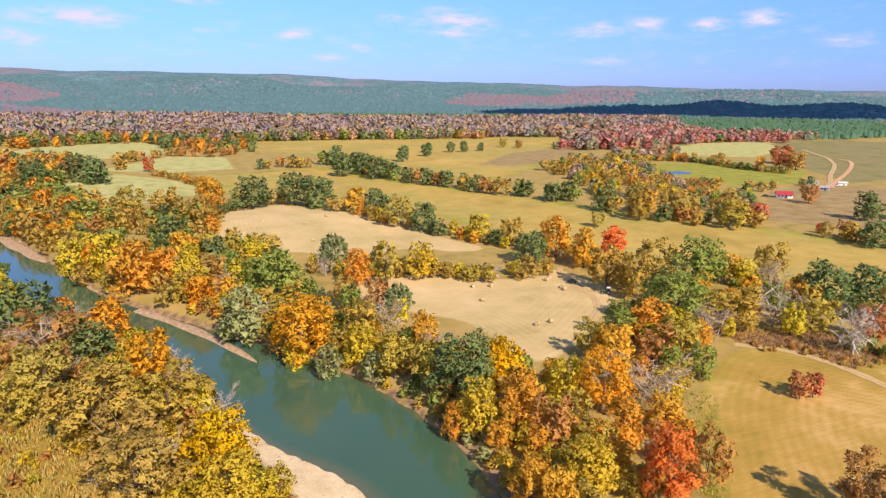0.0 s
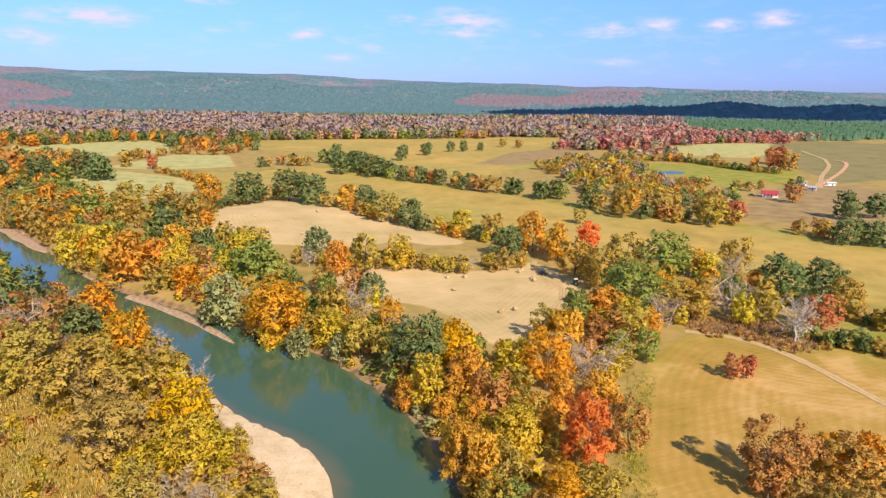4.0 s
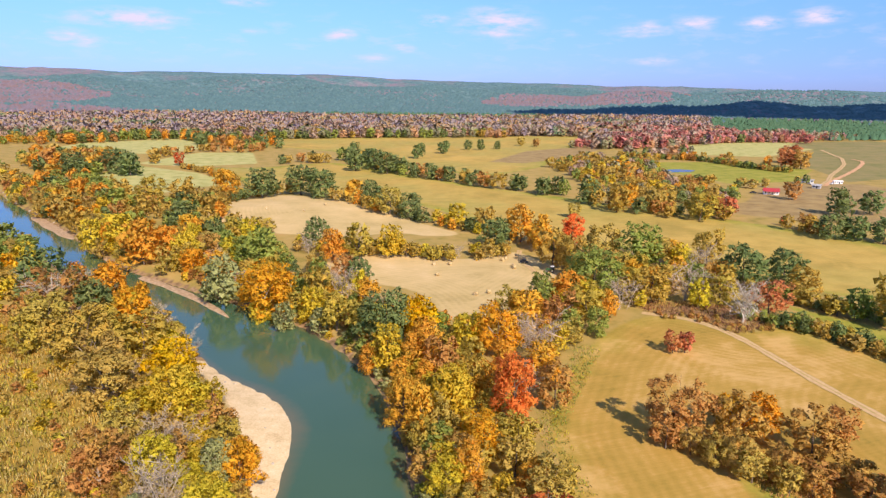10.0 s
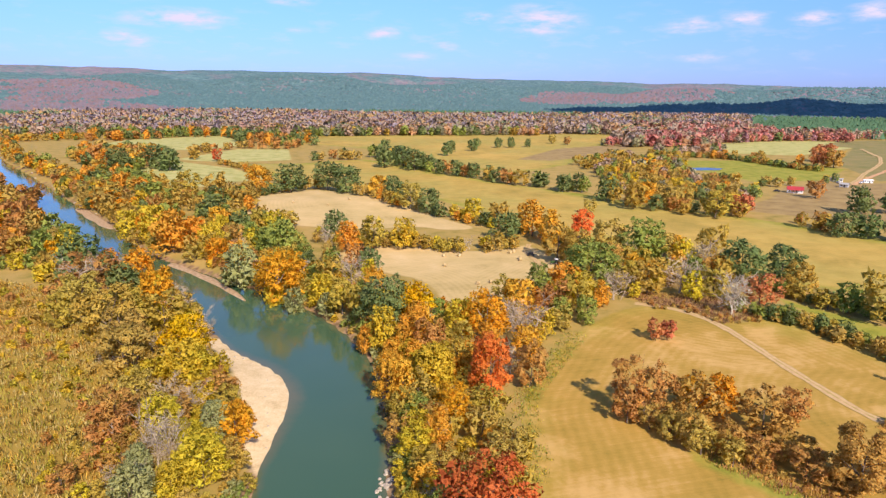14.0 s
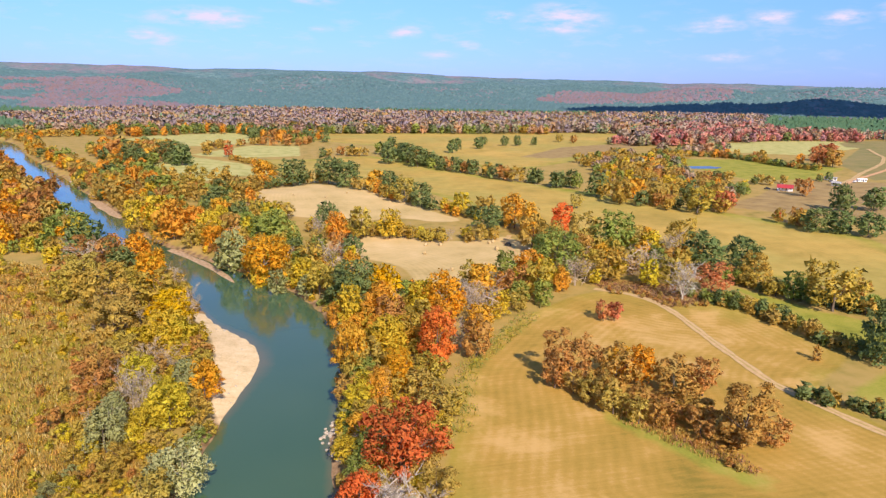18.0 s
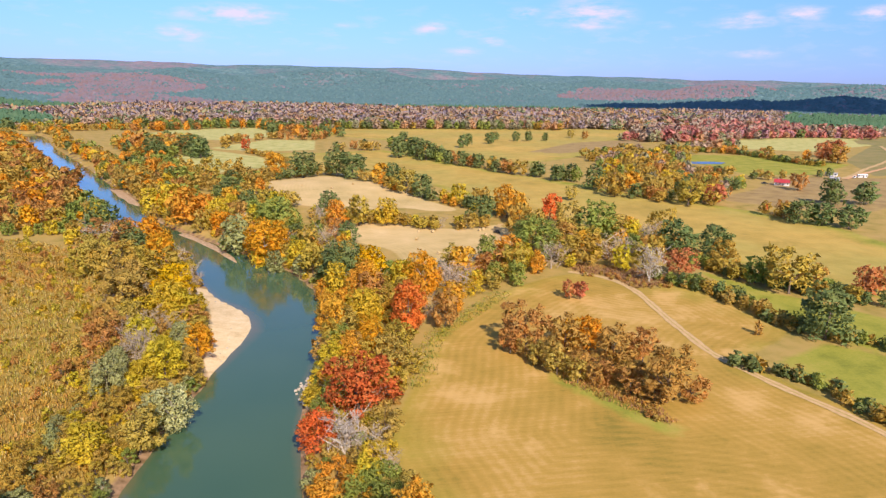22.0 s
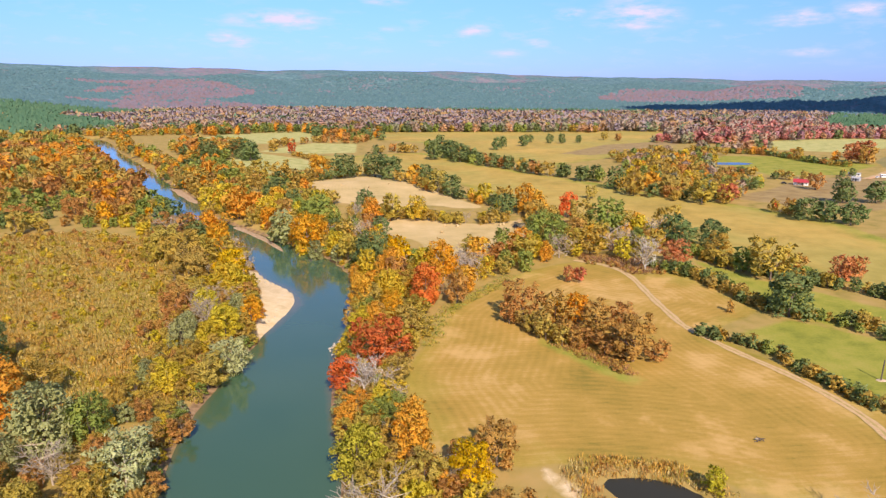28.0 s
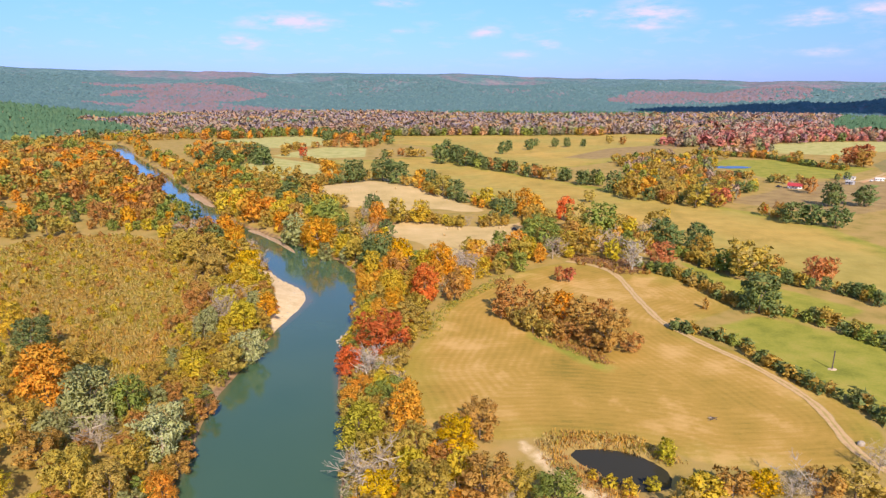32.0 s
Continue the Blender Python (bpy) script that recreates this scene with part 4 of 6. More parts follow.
def disc_water(name, poly, z, mat, label):
    bm = bmesh.new()
    c = np.mean(poly, axis=0)
    ring = [bm.verts.new((c[0] + (x - c[0]) * 1.12, c[1] + (y - c[1]) * 1.12, z)) for x, y in poly]
    bm.faces.new(ring)
    me = bpy.data.meshes.new(name)
    bm.to_mesh(me)
    bm.free()
    me.materials.append(mat)
    return tagged(new(name, me), label, "pond", kind="structure")


disc_water("pond", POND, -0.55, MAT_POND, "small dark farm pond in the mown field")
disc_water("pond", [(268, 398), (286, 388), (304, 386), (316, 396), (308, 406), (285, 408)], 0.12, MAT_POND_BLUE, "blue farm pond in a green pasture")


def ribbon(name, line, width, mat, label, category, lift=0.07, steps=120, ruts=True):
    """A track draped on the land, with two worn ruts and a crown between."""
    p = resample(line, steps)
    p = np.c_[np.convolve(np.pad(p[:, 0], 3, "edge"), np.ones(7) / 7, "valid"), np.convolve(np.pad(p[:, 1], 3, "edge"), np.ones(7) / 7, "valid")]
    d = np.gradient(p, axis=0)
    d /= np.hypot(*d.T)[:, None]
    side = np.c_[-d[:, 1], d[:, 0]]
    offs, ups, worn = [-0.5, -0.36, -0.24, 0.0, 0.24, 0.36, 0.5], [0.0, 0.0, 0.0, 0.06, 0.0, 0.0, 0.0], [0.15, 1.0, 1.0, 0.35, 1.0, 1.0, 0.15]
    wob = 1 + 0.12 * np.sin(np.arange(steps) * 0.7) + 0.08 * np.sin(np.arange(steps) * 1.9)
    v = np.concatenate([np.c_[p + side * (o * width * wob[:, None]), height(*(p + side * o * width).T) + lift + u] for o, u in zip(offs, ups)])
    a = np.arange(steps - 1)
    f = np.concatenate([np.c_[a + i * steps, a + 1 + i * steps, a + 1 + (i + 1) * steps, a + (i + 1) * steps] for i in range(6)])
    me = mesh_from(name, v, f, [mat], None, True)
    me.attributes.new("worn", "FLOAT", "POINT").data.foreach_set("value", np.repeat(np.array(worn, np.float32), steps))
    return tagged(new(name, me), label, category, kind="structure")


ribbon("dirt_track", [(8, 31), (15, 26), (22, 18), (24.5, 5), (24, -4), (20.5, -30), (18, -58), (23, -80), (29, -98), (31.5, -114), (31.5, -126), (28, -138), (25, -148), (26, -156), (34, -175)], 2.9, MAT_TRACK, "pale two-rut dirt track along the hay field", "road")
ribbon("dirt_track", [(8, 127), (0, 112), (-1, 98), (-3, 84), (-10, 72), (-20, 62)], 2.6, MAT_TRACK, "worn wheel track across the baled hay field", "road")
ribbon("dirt_road", [(660, 567), (600, 490), (581, 463), (520, 405), (475, 370), (420, 330), (373, 291), (340, 270)], 4.2, MAT_TRACK, "winding pale dirt road up to the farm", "road", 0.3)
ribbon("dirt_road", [(580, 449), (572, 428), (545, 404), (500, 371), (456, 341), (415, 315), (380, 293), (345, 268)], 4.0, MAT_RED_DIRT, "red clay road near the farm", "road", 0.35)

# ---- trees ----
def tube(verts, faces, a, b, ra, rb, sides=5):
    a, b = np.array(a, float), np.array(b, float)
    d = (b - a) / max(np.linalg.norm(b - a), 1e-6)
    u = np.cross(d, [0.3, 0.9, 0.2])
    u /= np.linalg.norm(u)
    w = np.cross(d, u)
    base = len(verts)
    for p, r in ((a, ra), (b, rb)):
        for i in range(sides):
            k = 6.283 * i / sides
            verts.append(p + r * (u * math.cos(k) + w * math.sin(k)))
    for i in range(sides):
        j = (i + 1) % sides
        faces.append((base + i, base + j, base + sides + j, base + sides + i))


def trunk_mesh(name, seed, mat, h=12.0, spread=3.6, twigs=0, limbs=9, sides=6, girth=1.0):
    """A tapered trunk with bent limbs; with twigs, the fine branches of a leafless tree too."""
    rnd = random.Random(seed)
    verts, faces = [], []
    p = np.array([0, 0, -0.4])
    lean = np.array([rnd.uniform(-0.05, 0.05), rnd.uniform(-0.05, 0.05), 1.0])
    r, pts = 0.3, [(p, 0.34)]
    for i in range(5):
        q = p + lean * h * 0.13 + np.array([rnd.uniform(-0.2, 0.2), rnd.uniform(-0.2, 0.2), 0])
        r2 = 0.3 * (1 - (i + 1) / 6.2)
        tube(verts, faces, p, q, pts[-1][1], r2, sides)
        pts.append((q, r2))
        p = q
    tips = [(p, pts[-1][1])]
    for i in range(limbs):
        k = rnd.randint(2, 5)
        s, rs = pts[k]
        a, up = rnd.uniform(0, 6.283), rnd.uniform(0.5, 1.3)
        d = np.array([math.cos(a), math.sin(a), up])
        mid = s + d * spread * rnd.uniform(0.35, 0.5)
        end = mid + (d + np.array([rnd.uniform(-0.4, 0.4), rnd.uniform(-0.4, 0.4), 0.2])) * spread * rnd.uniform(0.3, 0.5)
        tube(verts, faces, s, mid, rs * 0.6 * girth, rs * 0.4 * girth, min(sides, 4))
        tube(verts, faces, mid, end, rs * 0.4 * girth, rs * 0.2 * girth, min(sides, 4))
        tips += [(mid, rs * 0.4), (end, rs * 0.2)]
    for i in range(twigs):
        s, rs = tips[rnd.randrange(len(tips))]
        a = rnd.uniform(0, 6.283)
        out = np.array([s[0], s[1], 0]) * 0.18
        d = np.array([math.cos(a), math.sin(a), rnd.uniform(0.2, 1.4)]) + out
        e = s + d * rnd.uniform(0.5, 1.25)
        tube(verts, faces, s, e, 0.065 * girth, 0.04 * girth, 3)
        for _ in range(2):
            g = e + (d + np.array([rnd.uniform(-1, 1), rnd.uniform(-1, 1), rnd.uniform(-0.3, 0.7)])) * rnd.uniform(0.3, 0.8)
            tube(verts, faces, e, g, 0.04, 0.025, 3)
    return mesh_from(name, verts, faces, [mat])


def leaf_cloud(rng, lobes, count, size, corners=3):
    """Corners of many small crooked leaf clumps spread through a set of flattened boughs (centre, radius)."""
    c = np.array([l[0] for l in lobes])
    r = np.array([l[1] for l in lobes])
    many = count * 4
    pick = rng.choice(len(lobes), many, p=r ** 2 / np.sum(r ** 2))
    d = rng.normal(size=(many, 3))
    d[:, 2] = d[:, 2] + 0.3
    d /= np.linalg.norm(d, axis=1)[:, None]
    pos = c[pick] + d * (r[pick] * rng.triangular(0.6, 0.97, 1.4 if size < 0.5 else 1.2, many))[:, None] * np.array([1, 1, 0.8])
    deep = np.min(np.linalg.norm(pos[:, None, :] - c[None], axis=2) / r[None], axis=1)
    keep = np.flatnonzero(deep > 0.5)[:count]
    count = len(keep)
    pos, d, pick = pos[keep], d[keep], pick[keep]
    inner = rng.uniform(size=count) < 0.08
    pos = np.where(inner[:, None], c[pick] + d * r[pick][:, None] * 0.6, pos)
    n = d * 0.8 + rng.normal(size=(count, 3)) * 0.6
    n /= np.linalg.norm(n, axis=1)[:, None]
    u = np.cross(n, rng.normal(size=(count, 3)))
    u /= np.linalg.norm(u, axis=1)[:, None]
    w = np.cross(n, u)
    s = size * rng.uniform(0.5, 1.35, (count, 1)) * np.where(inner, 2.3, 1.0)[:, None]
    shape = ((-1.1, -0.3), (1.0, -0.5), (0.1, 0.85)) if corners == 3 else ((-1, -0.35), (0.15, -1), (1, 0.3), (-0.2, 1))
    quad = [pos + (u * a + w * b) * s * rng.uniform(0.7, 1.3, (count, 1)) + n * s * rng.uniform(-0.25, 0.25, (count, 1)) for a, b in shape]
    v = np.stack(quad, 1).reshape(-1, 3)
    hub = (pos - np.array([0, 0, 4.5])) / np.array([4.8, 4.8, 6.5])
    soft = hub * 0.55 + d * (0.2 if size < 0.6 else 0.3) + n * (0.32 if size < 0.6 else 0.16) + np.array([0, -0.2, 0.36])
    soft /= np.linalg.norm(soft, axis=1)[:, None]
    return v, np.arange(count * corners).reshape(-1, corners), np.repeat(soft, corners, 0)


def leaf_mesh(name, v, f, soft, mats):
    """Leaf clumps that take the light as the rounded boughs do."""
    me = mesh_from(name, v, f, mats, None, True)
    me.normals_split_custom_set_from_vertices(soft.tolist())
    return me


def crown_lobes(rng, kind):
    """Many small boughs of a crown 12 m high and 10 m wide, by its habit, with an uneven outline and gaps."""
    lobes = []
    n = {"round": 40, "tall": 36, "open": 30, "spread": 38, "shrub": 18}[kind]
    low = {"round": 1.6, "tall": 1.4, "open": 1.9, "spread": 2.2, "shrub": 0.8}[kind]
    peak, broad = {"round": (0.42, 1.0), "tall": (0.36, 0.88), "open": (0.5, 1.06), "spread": (0.5, 1.16), "shrub": (0.3, 1.05)}[kind]
    p1, p2, side = rng.uniform(0, 6.283), rng.uniform(0, 6.283), rng.uniform(0, 6.283)
    for i in range(n):
        k = (i + 0.5) / n
        a = i * 2.4 + rng.uniform(-0.5, 0.5)
        uneven = 1 + 0.16 * math.sin(2 * a + p1) + 0.13 * math.sin(3 * a + p2 + 4 * k) + rng.uniform(-0.16, 0.16)
        top = 11.0 - 1.8 * (0.5 + 0.5 * math.cos(a - side)) * rng.uniform(0, 1)
        z = low + (top - low) * k
        wide = 3.7 * broad * uneven * math.sqrt(max(0.04, 1 - ((k - peak) / 0.66) ** 2))
        r = rng.uniform(0.75, 1.55) if kind != "open" else rng.uniform(0.65, 1.3)
        rad = wide * math.sqrt(rng.uniform(0.35, 1))
        c = np.array([rad * math.cos(a), rad * math.sin(a), z - r * 0.15])
        lobes.append((tuple(c), r))
        for _ in range(2):
            g = rng.normal(size=3) + np.array([math.cos(a), math.sin(a), 0.4]) * 0.9
            g /= np.linalg.norm(g)
            lobes.append((tuple(c + g * r * rng.uniform(0.8, 1.3)), r * rng.uniform(0.35, 0.65)))
    return lobes


CROWNS, TRUNKS, STEMS, BARE, LOBES = {}, [], [], [], {}
DETAIL = {"near": (4900, 0.207), "mid": (1650, 0.345), "far": (620, 0.58), "dot": (360, 0.7), "speck": (160, 1.08), "grain": (78, 1.18), "dust": (36, 1.85)}


def build_prototypes():
    rng = np.random.default_rng(11)
    for kind in ("round", "tall", "open", "spread", "shrub"):
        for i in range(4):
            lobes = crown_lobes(rng, kind)
            for level, (count, size) in DETAIL.items():
                v, f, soft = leaf_cloud(rng, lobes, count, size)
                if level in ("dot", "speck", "grain", "dust"):
                    LOBES.setdefault((kind, level), []).append((v, soft))
                else:
                    CROWNS.setdefault((kind, level), []).append(leaf_mesh("crown", v, f, soft, [LEAF["ol"]]))
    for i in range(4):
        TRUNKS.append(trunk_mesh("trunk", 20 + i, BARK if i < 3 else BARK_PALE))
        STEMS.append(trunk_mesh("trunk", 30 + i, BARK, limbs=3, sides=3))
    for i in range(4):
        BARE.append(trunk_mesh("trunk", 40 + i, BARK_GREY, spread=4.4, twigs=130))


build_prototypes()
WHITE = trunk_mesh("trunk", 61, BARK_PALE, spread=4.8, twigs=150, limbs=12, girth=1.5)
COLOUR = {"dg": "dark green", "gr": "green", "ol": "olive", "yo": "yellow-olive", "yg": "yellow-green", "lm": "lime-yellow", "ye": "bright yellow", "oy": "amber", "or": "orange", "rd": "scarlet", "cr": "crimson", "ru": "russet brown", "tn": "tan", "sv": "silvery green", "sp": "pale silvery", "gy": "grey leafless", "wt": "bleached leafless", "cp": "dull red", "yr": "golden russet"}
HABIT = {"dg": "round", "gr": "round", "ol": "open", "yo": "round", "yg": "tall", "lm": "round", "ye": "round", "oy": "round", "or": "tall", "rd": "tall", "cr": "spread", "ru": "open", "tn": "open", "sv": "tall", "sp": "spread", "gy": "open", "wt": "open", "cp": "spread", "yr": "open"}
KIND = {"dg": "oak_tree", "gr": "ash_tree", "ol": "elm_tree", "yo": "hickory_tree", "yg": "poplar_tree", "lm": "maple_tree", "ye": "maple_tree", "oy": "maple_tree", "or": "sweetgum_tree", "rd": "maple_tree", "cr": "maple_tree", "ru": "pin_oak_tree", "tn": "sycamore_tree", "sv": "willow_tree", "sp": "willow_tree", "gy": "bare_tree", "wt": "dead_tree", "cp": "maple_tree", "yr": "pin_oak_tree"}
STUFF = []
PLACED = []
RND = random.Random(77)


def own_material(ob, mat):
    ob.material_slots[0].link = "OBJECT"
    ob.material_slots[0].material = mat


def put_tree(x, y, h, w, code, where, group, filler=False):
    """One tree or shrub as a thing of its own: trunk or branches, and a crown. Far fillers join one object."""
    reach = min(math.hypot(x + 141, y + 112), math.hypot(x + 84, y + 275))
    z = ground_z(x, y)
    m = pose(x, y, z, RND.uniform(-3, 3), RND.uniform(-3, 3), RND.uniform(0, 360)) @ Matrix.Diagonal((w / 9.6, w / 9.6, h / 11.8, 1))
    PLACED.append((x, y, w))
    shrub = h < 5.2
    habit = "shrub" if shrub else HABIT.get(code, "round")
    if filler and (reach > 330 or shrub and reach > 98 or h < 2.4 and "weedy" in where):
        STUFF.append((m, habit, "tn" if code == "gy" else code))
        return None
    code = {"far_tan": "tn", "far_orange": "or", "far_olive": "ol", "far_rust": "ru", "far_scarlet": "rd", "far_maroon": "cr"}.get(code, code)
    level = "near" if w / reach > 0.092 else "mid" if w / reach > 0.038 else "far"
    base = tagged(new("shrub" if shrub else KIND[code]), f"{COLOUR[code]} {'bushy shrub' if shrub else 'autumn tree' if code not in ('dg', 'gr', 'gy', 'wt') else 'tree'} {where}", "shrub" if shrub else "tree", group)
    base.matrix_world = m
    t = new("trunk", RND.choice([WHITE] if code == "wt" else BARE if code == "gy" else TRUNKS if level == "near" else STEMS))
    t.parent = base
    c = new("crown", RND.choice(TWIGS if code in ("gy", "wt") else CROWNS[habit, level]))
    c.parent = base
    own_material(c, LEAF[code])
    return base


def build_twigs():
    """Haze of fine twigs round a leafless crown: thin slips, not leaves."""
    rng, out = np.random.default_rng(5), []
    for i in range(2):
        lobes = crown_lobes(rng, "open")
        v, f, soft = leaf_cloud(rng, lobes, 420, 0.75, 4)
        q = v.reshape(-1, 4, 3)
        mid = q.mean(1, keepdims=True)
        ax = q[:, 2:3] - q[:, 0:1]
        ax /= np.linalg.norm(ax, axis=2, keepdims=True)
        rel = q - mid
        along = (rel * ax).sum(2, keepdims=True) * ax
        out.append(mesh_from("twigs", (mid + along * 1.3 + (rel - along) * 0.045).reshape(-1, 3), f, [LEAF["gy"]]))
    return out


TWIGS = build_twigs()
AREAS = [
    ("on the west river bank", "trees of the west bank", WEST_NORTH + WEST_MID + WEST_SOUTH + WEST_LOW + WEST_LOW_B),
    ("on the east river bank", "trees of the east bank", EAST_NORTH + EAST_MID + EAST_MID_B + EAST_BEND + EAST_SOUTH),
    ("in the wood between the hay fields", "trees of the wood", EAST_WOOD + EAST_WOOD_B),
    ("by the pond at the field's edge", "trees at the pond", SOUTH_EDGE),
    ("in a clump in the hay field", "trees of the clump", CLUMP),
    ("alone in the hay field", "red bushes", RED_BUSH),
    ("in the hedge beside the green pasture", "trees of the hedge", HEDGE_EAST),
    ("along a field edge", "field trees", FIELD_TREES + FIELD_TREES_B),
    ("near the farm", "farm trees", FARM_TREES),
]
for where, group, table in AREAS:
    for x, y, h, w, code in table:
        put_tree(x, y, h, w, code, where, group)

WHERE = {"hedge_bc": "in the hedge between two hay fields", "track_hedge": "in the hedge along the dirt track", "scrub_dead": "in the brown scrub by the track", "scrub_clump": "in the scrub beside the clump"}


def riverside(line, side, y0, y1, count):
    """Low brush that hangs over the water along a bank."""
    bank_fill(line, side, y0, y1, 4.5, "ol yo gr sv tn ol", "brush at the water", "hanging over the river bank", count, 2.2, 4.2, 0.6)


def free(x, y, w, tight=0.33):
    return all((x - a) ** 2 + (y - b) ** 2 > ((w + c) * tight) ** 2 for a, b, c in PLACED)


def fill_belt(name, line, width, palette, gap, h0, h1):
    p = np.array(line, float)
    length = float(np.sum(np.hypot(*np.diff(p, axis=0).T)))
    n = max(2, int(length * max(1, width / gap * 0.8) / gap * (2.2 if h1 < 7.5 else 1.15)))
    pts = resample(line, 200)
    for _ in range(n):
        i = RND.randrange(199)
        x, y = pts[i] + np.array([RND.uniform(-0.5, 0.5) * width, RND.uniform(-0.5, 0.5) * width])
        h = RND.uniform(h0, h1)
        w = h * RND.uniform(0.75, 1.1)
        code = RND.choice(palette.split())
        if free(x, y, w, 0.17 if h1 < 7.5 else 0.27) and polygon_distance(np.array([x]), np.array([y]), RIVER)[0] > w * 0.3:
            put_tree(x, y, h, w, code, WHERE.get(name, "along a field edge"), name.replace("_", " ") + " plants", True)


for name, spec in BELTS.items():
    fill_belt(name, *spec)


def bank_fill(line, side, y0, y1, depth, palette, group, where, count, h0, h1, first=2.5):
    """Under-storey along a river bank."""
    pts = resample(line, 400)
    d = np.gradient(pts, axis=0)
    d /= np.hypot(*d.T)[:, None]
    nrm = np.c_[d[:, 1], -d[:, 0]] * side
    ok = [i for i in range(400) if y0 < pts[i][1] < y1]
    for _ in range(count):
        i = RND.choice(ok)
        x, y = pts[i] + nrm[i] * RND.uniform(first, depth)
        h = RND.uniform(h0, h1)
        w = h * RND.uniform(0.8, 1.2)
        if free(x, y, w, 0.2) and not in_fields(np.array([x]), np.array([y]), 0.5)[0] and polygon_distance(np.array([x]), np.array([y]), FIELDS["sand"][0])[0] > 2:
            put_tree(x, y, h, w, RND.choice(palette.split()), where, group, True)


bank_fill(RIVER_EAST, 1, -210, 130, 24, "ol yo tn or gr ol ru or yo gy", "under-storey of the east bank", "on the east river bank", 620, 3.5, 8)
bank_fill(RIVER_WEST, -1, -60, 130, 34, "ol yo tn ru ol gy yo", "under-storey of the west bank", "on the west river bank", 480, 3.5, 8)
riverside(RIVER_EAST, 1, -200, 110, 230)
riverside(RIVER_WEST, -1, -200, -50, 220)
riverside(RIVER_WEST, -1, 30, 130, 60)
bank_fill(RIVER_WEST, -1, -215, -60, 22, "ol yo tn ru ol sv", "under-storey of the west bank", "on the west river bank", 260, 2.5, 6)


def polygon_fill(poly, n, palette, h0, h1, where, group, tight=0.3):
    p = np.array(poly, float)
    lo, hi = p.min(0), p.max(0)
    for _ in range(n):
        x, y = RND.uniform(lo[0], hi[0]), RND.uniform(lo[1], hi[1])
        if polygon_distance(np.array([x]), np.array([y]), poly)[0] > 0:
            continue
        h = RND.uniform(h0, h1)
        w = h * RND.uniform(0.75, 1.1)
        if free(x, y, w, tight):
            put_tree(x, y, h, w, RND.choice(palette.split()), where, group, True)


polygon_fill([(-58, -28), (-42, -8), (-25, 10), (8, 35), (35, 26), (62, 36), (75, 60), (62, 85), (40, 95), (14, 92), (2, 72), (-30, 46), (-50, 36), (-80, 30), (-86, 0), (-84, -30)], 420, "ol yo or gr tn ru or gy", 6, 12, "in the wood between the hay fields", "trees of the wood")
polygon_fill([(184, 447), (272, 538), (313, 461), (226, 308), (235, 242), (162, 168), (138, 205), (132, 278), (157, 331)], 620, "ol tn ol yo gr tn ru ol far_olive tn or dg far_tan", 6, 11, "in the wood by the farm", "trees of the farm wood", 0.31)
polygon_fill([(-282, 98), (-262, 119), (-232, 128), (-205, 150), (-222, 200), (-290, 340), (-385, 560), (-420, 640), (-520, 600), (-420, 300)], 900, "yr or tn yr oy ol ru gr tn or yr", 10, 16, "in the autumn wood beyond the weeds", "trees of the west wood", 0.33)
polygon_fill([(-165, -160), (-230, -110), (-205, -60), (-175, -100), (-150, -110), (-140, -150), (-140, -200)], 160, "ol yo ru tn sv dg", 6, 11, "at the edge of the weedy field", "trees of the west bank", 0.3)
polygon_fill([(-70, -150), (-95, -215), (-20, -215), (40, -190), (40, -165), (-10, -166), (-45, -165)], 170, "ol yo ru tn gy gr", 5, 9, "by the pond at the field's edge", "trees at the pond", 0.3)
polygon_fill([(-100, 75), (-128, 100), (-150, 130), (-172, 160), (-185, 190), (-205, 240), (-230, 292), (-262, 360), (-250, 440), (-225, 420), (-187, 340), (-140, 330), (-130, 288), (-138, 262), (-134, 220), (-115, 200), (-92, 186), (-88, 150), (-86, 126), (-80, 100), (-68, 86)], 800, "ol yo ru gr tn tn dg ol gr gr", 6, 12, "in the wood between river and hay fields", "trees of the east bank", 0.27)
for name, line, width, count_gap in (("river_far_east", [(-210, 262), (-245, 325), (-290, 425), (-333, 520), (-378, 612), (-430, 745), (-462, 835)], 46, 8), ("river_far_west", [(-200, 152), (-228, 205), (-262, 275), (-300, 345), (-350, 460), (-395, 555), (-440, 650), (-500, 790)], 30, 8), ("river_far_end", [(-560, 800), (-520, 880), (-450, 900), (-380, 930), (-330, 900)], 60, 11)):
    fill_belt(name, line, width, "oy yo ol tn gr dg ol yr tn", count_gap, 7, 12)
polygon_fill([(-420, 640), (-385, 560), (-300, 370), (-250, 300), (-520, 420), (-640, 560), (-620, 760), (-500, 800)], 500, "yr tn ru ol gr dg tn gr ol", 11, 17, "in the autumn wood beyond the weeds", "trees of the west wood", 0.36)
polygon_fill([(-270, 500), (-330, 640), (-330, 700), (-240, 700), (-215, 590), (-240, 500), (-250, 440)], 160, "dg ol or ru gr tn", 9, 15, "along a field edge", "field trees", 0.36)
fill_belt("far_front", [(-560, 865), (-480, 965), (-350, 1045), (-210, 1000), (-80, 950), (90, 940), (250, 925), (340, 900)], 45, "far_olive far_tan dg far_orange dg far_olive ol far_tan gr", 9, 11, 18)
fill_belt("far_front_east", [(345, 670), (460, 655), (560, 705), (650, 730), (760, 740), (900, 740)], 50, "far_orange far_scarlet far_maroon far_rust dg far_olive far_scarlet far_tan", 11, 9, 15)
polygon_fill(FIELDS["weeds"][0], 1100, "tn ol ru yo lm tn yo yg ol ru", 1.2, 3.2, "standing among the weedy growth", "bushes of the meadow", 0.42)
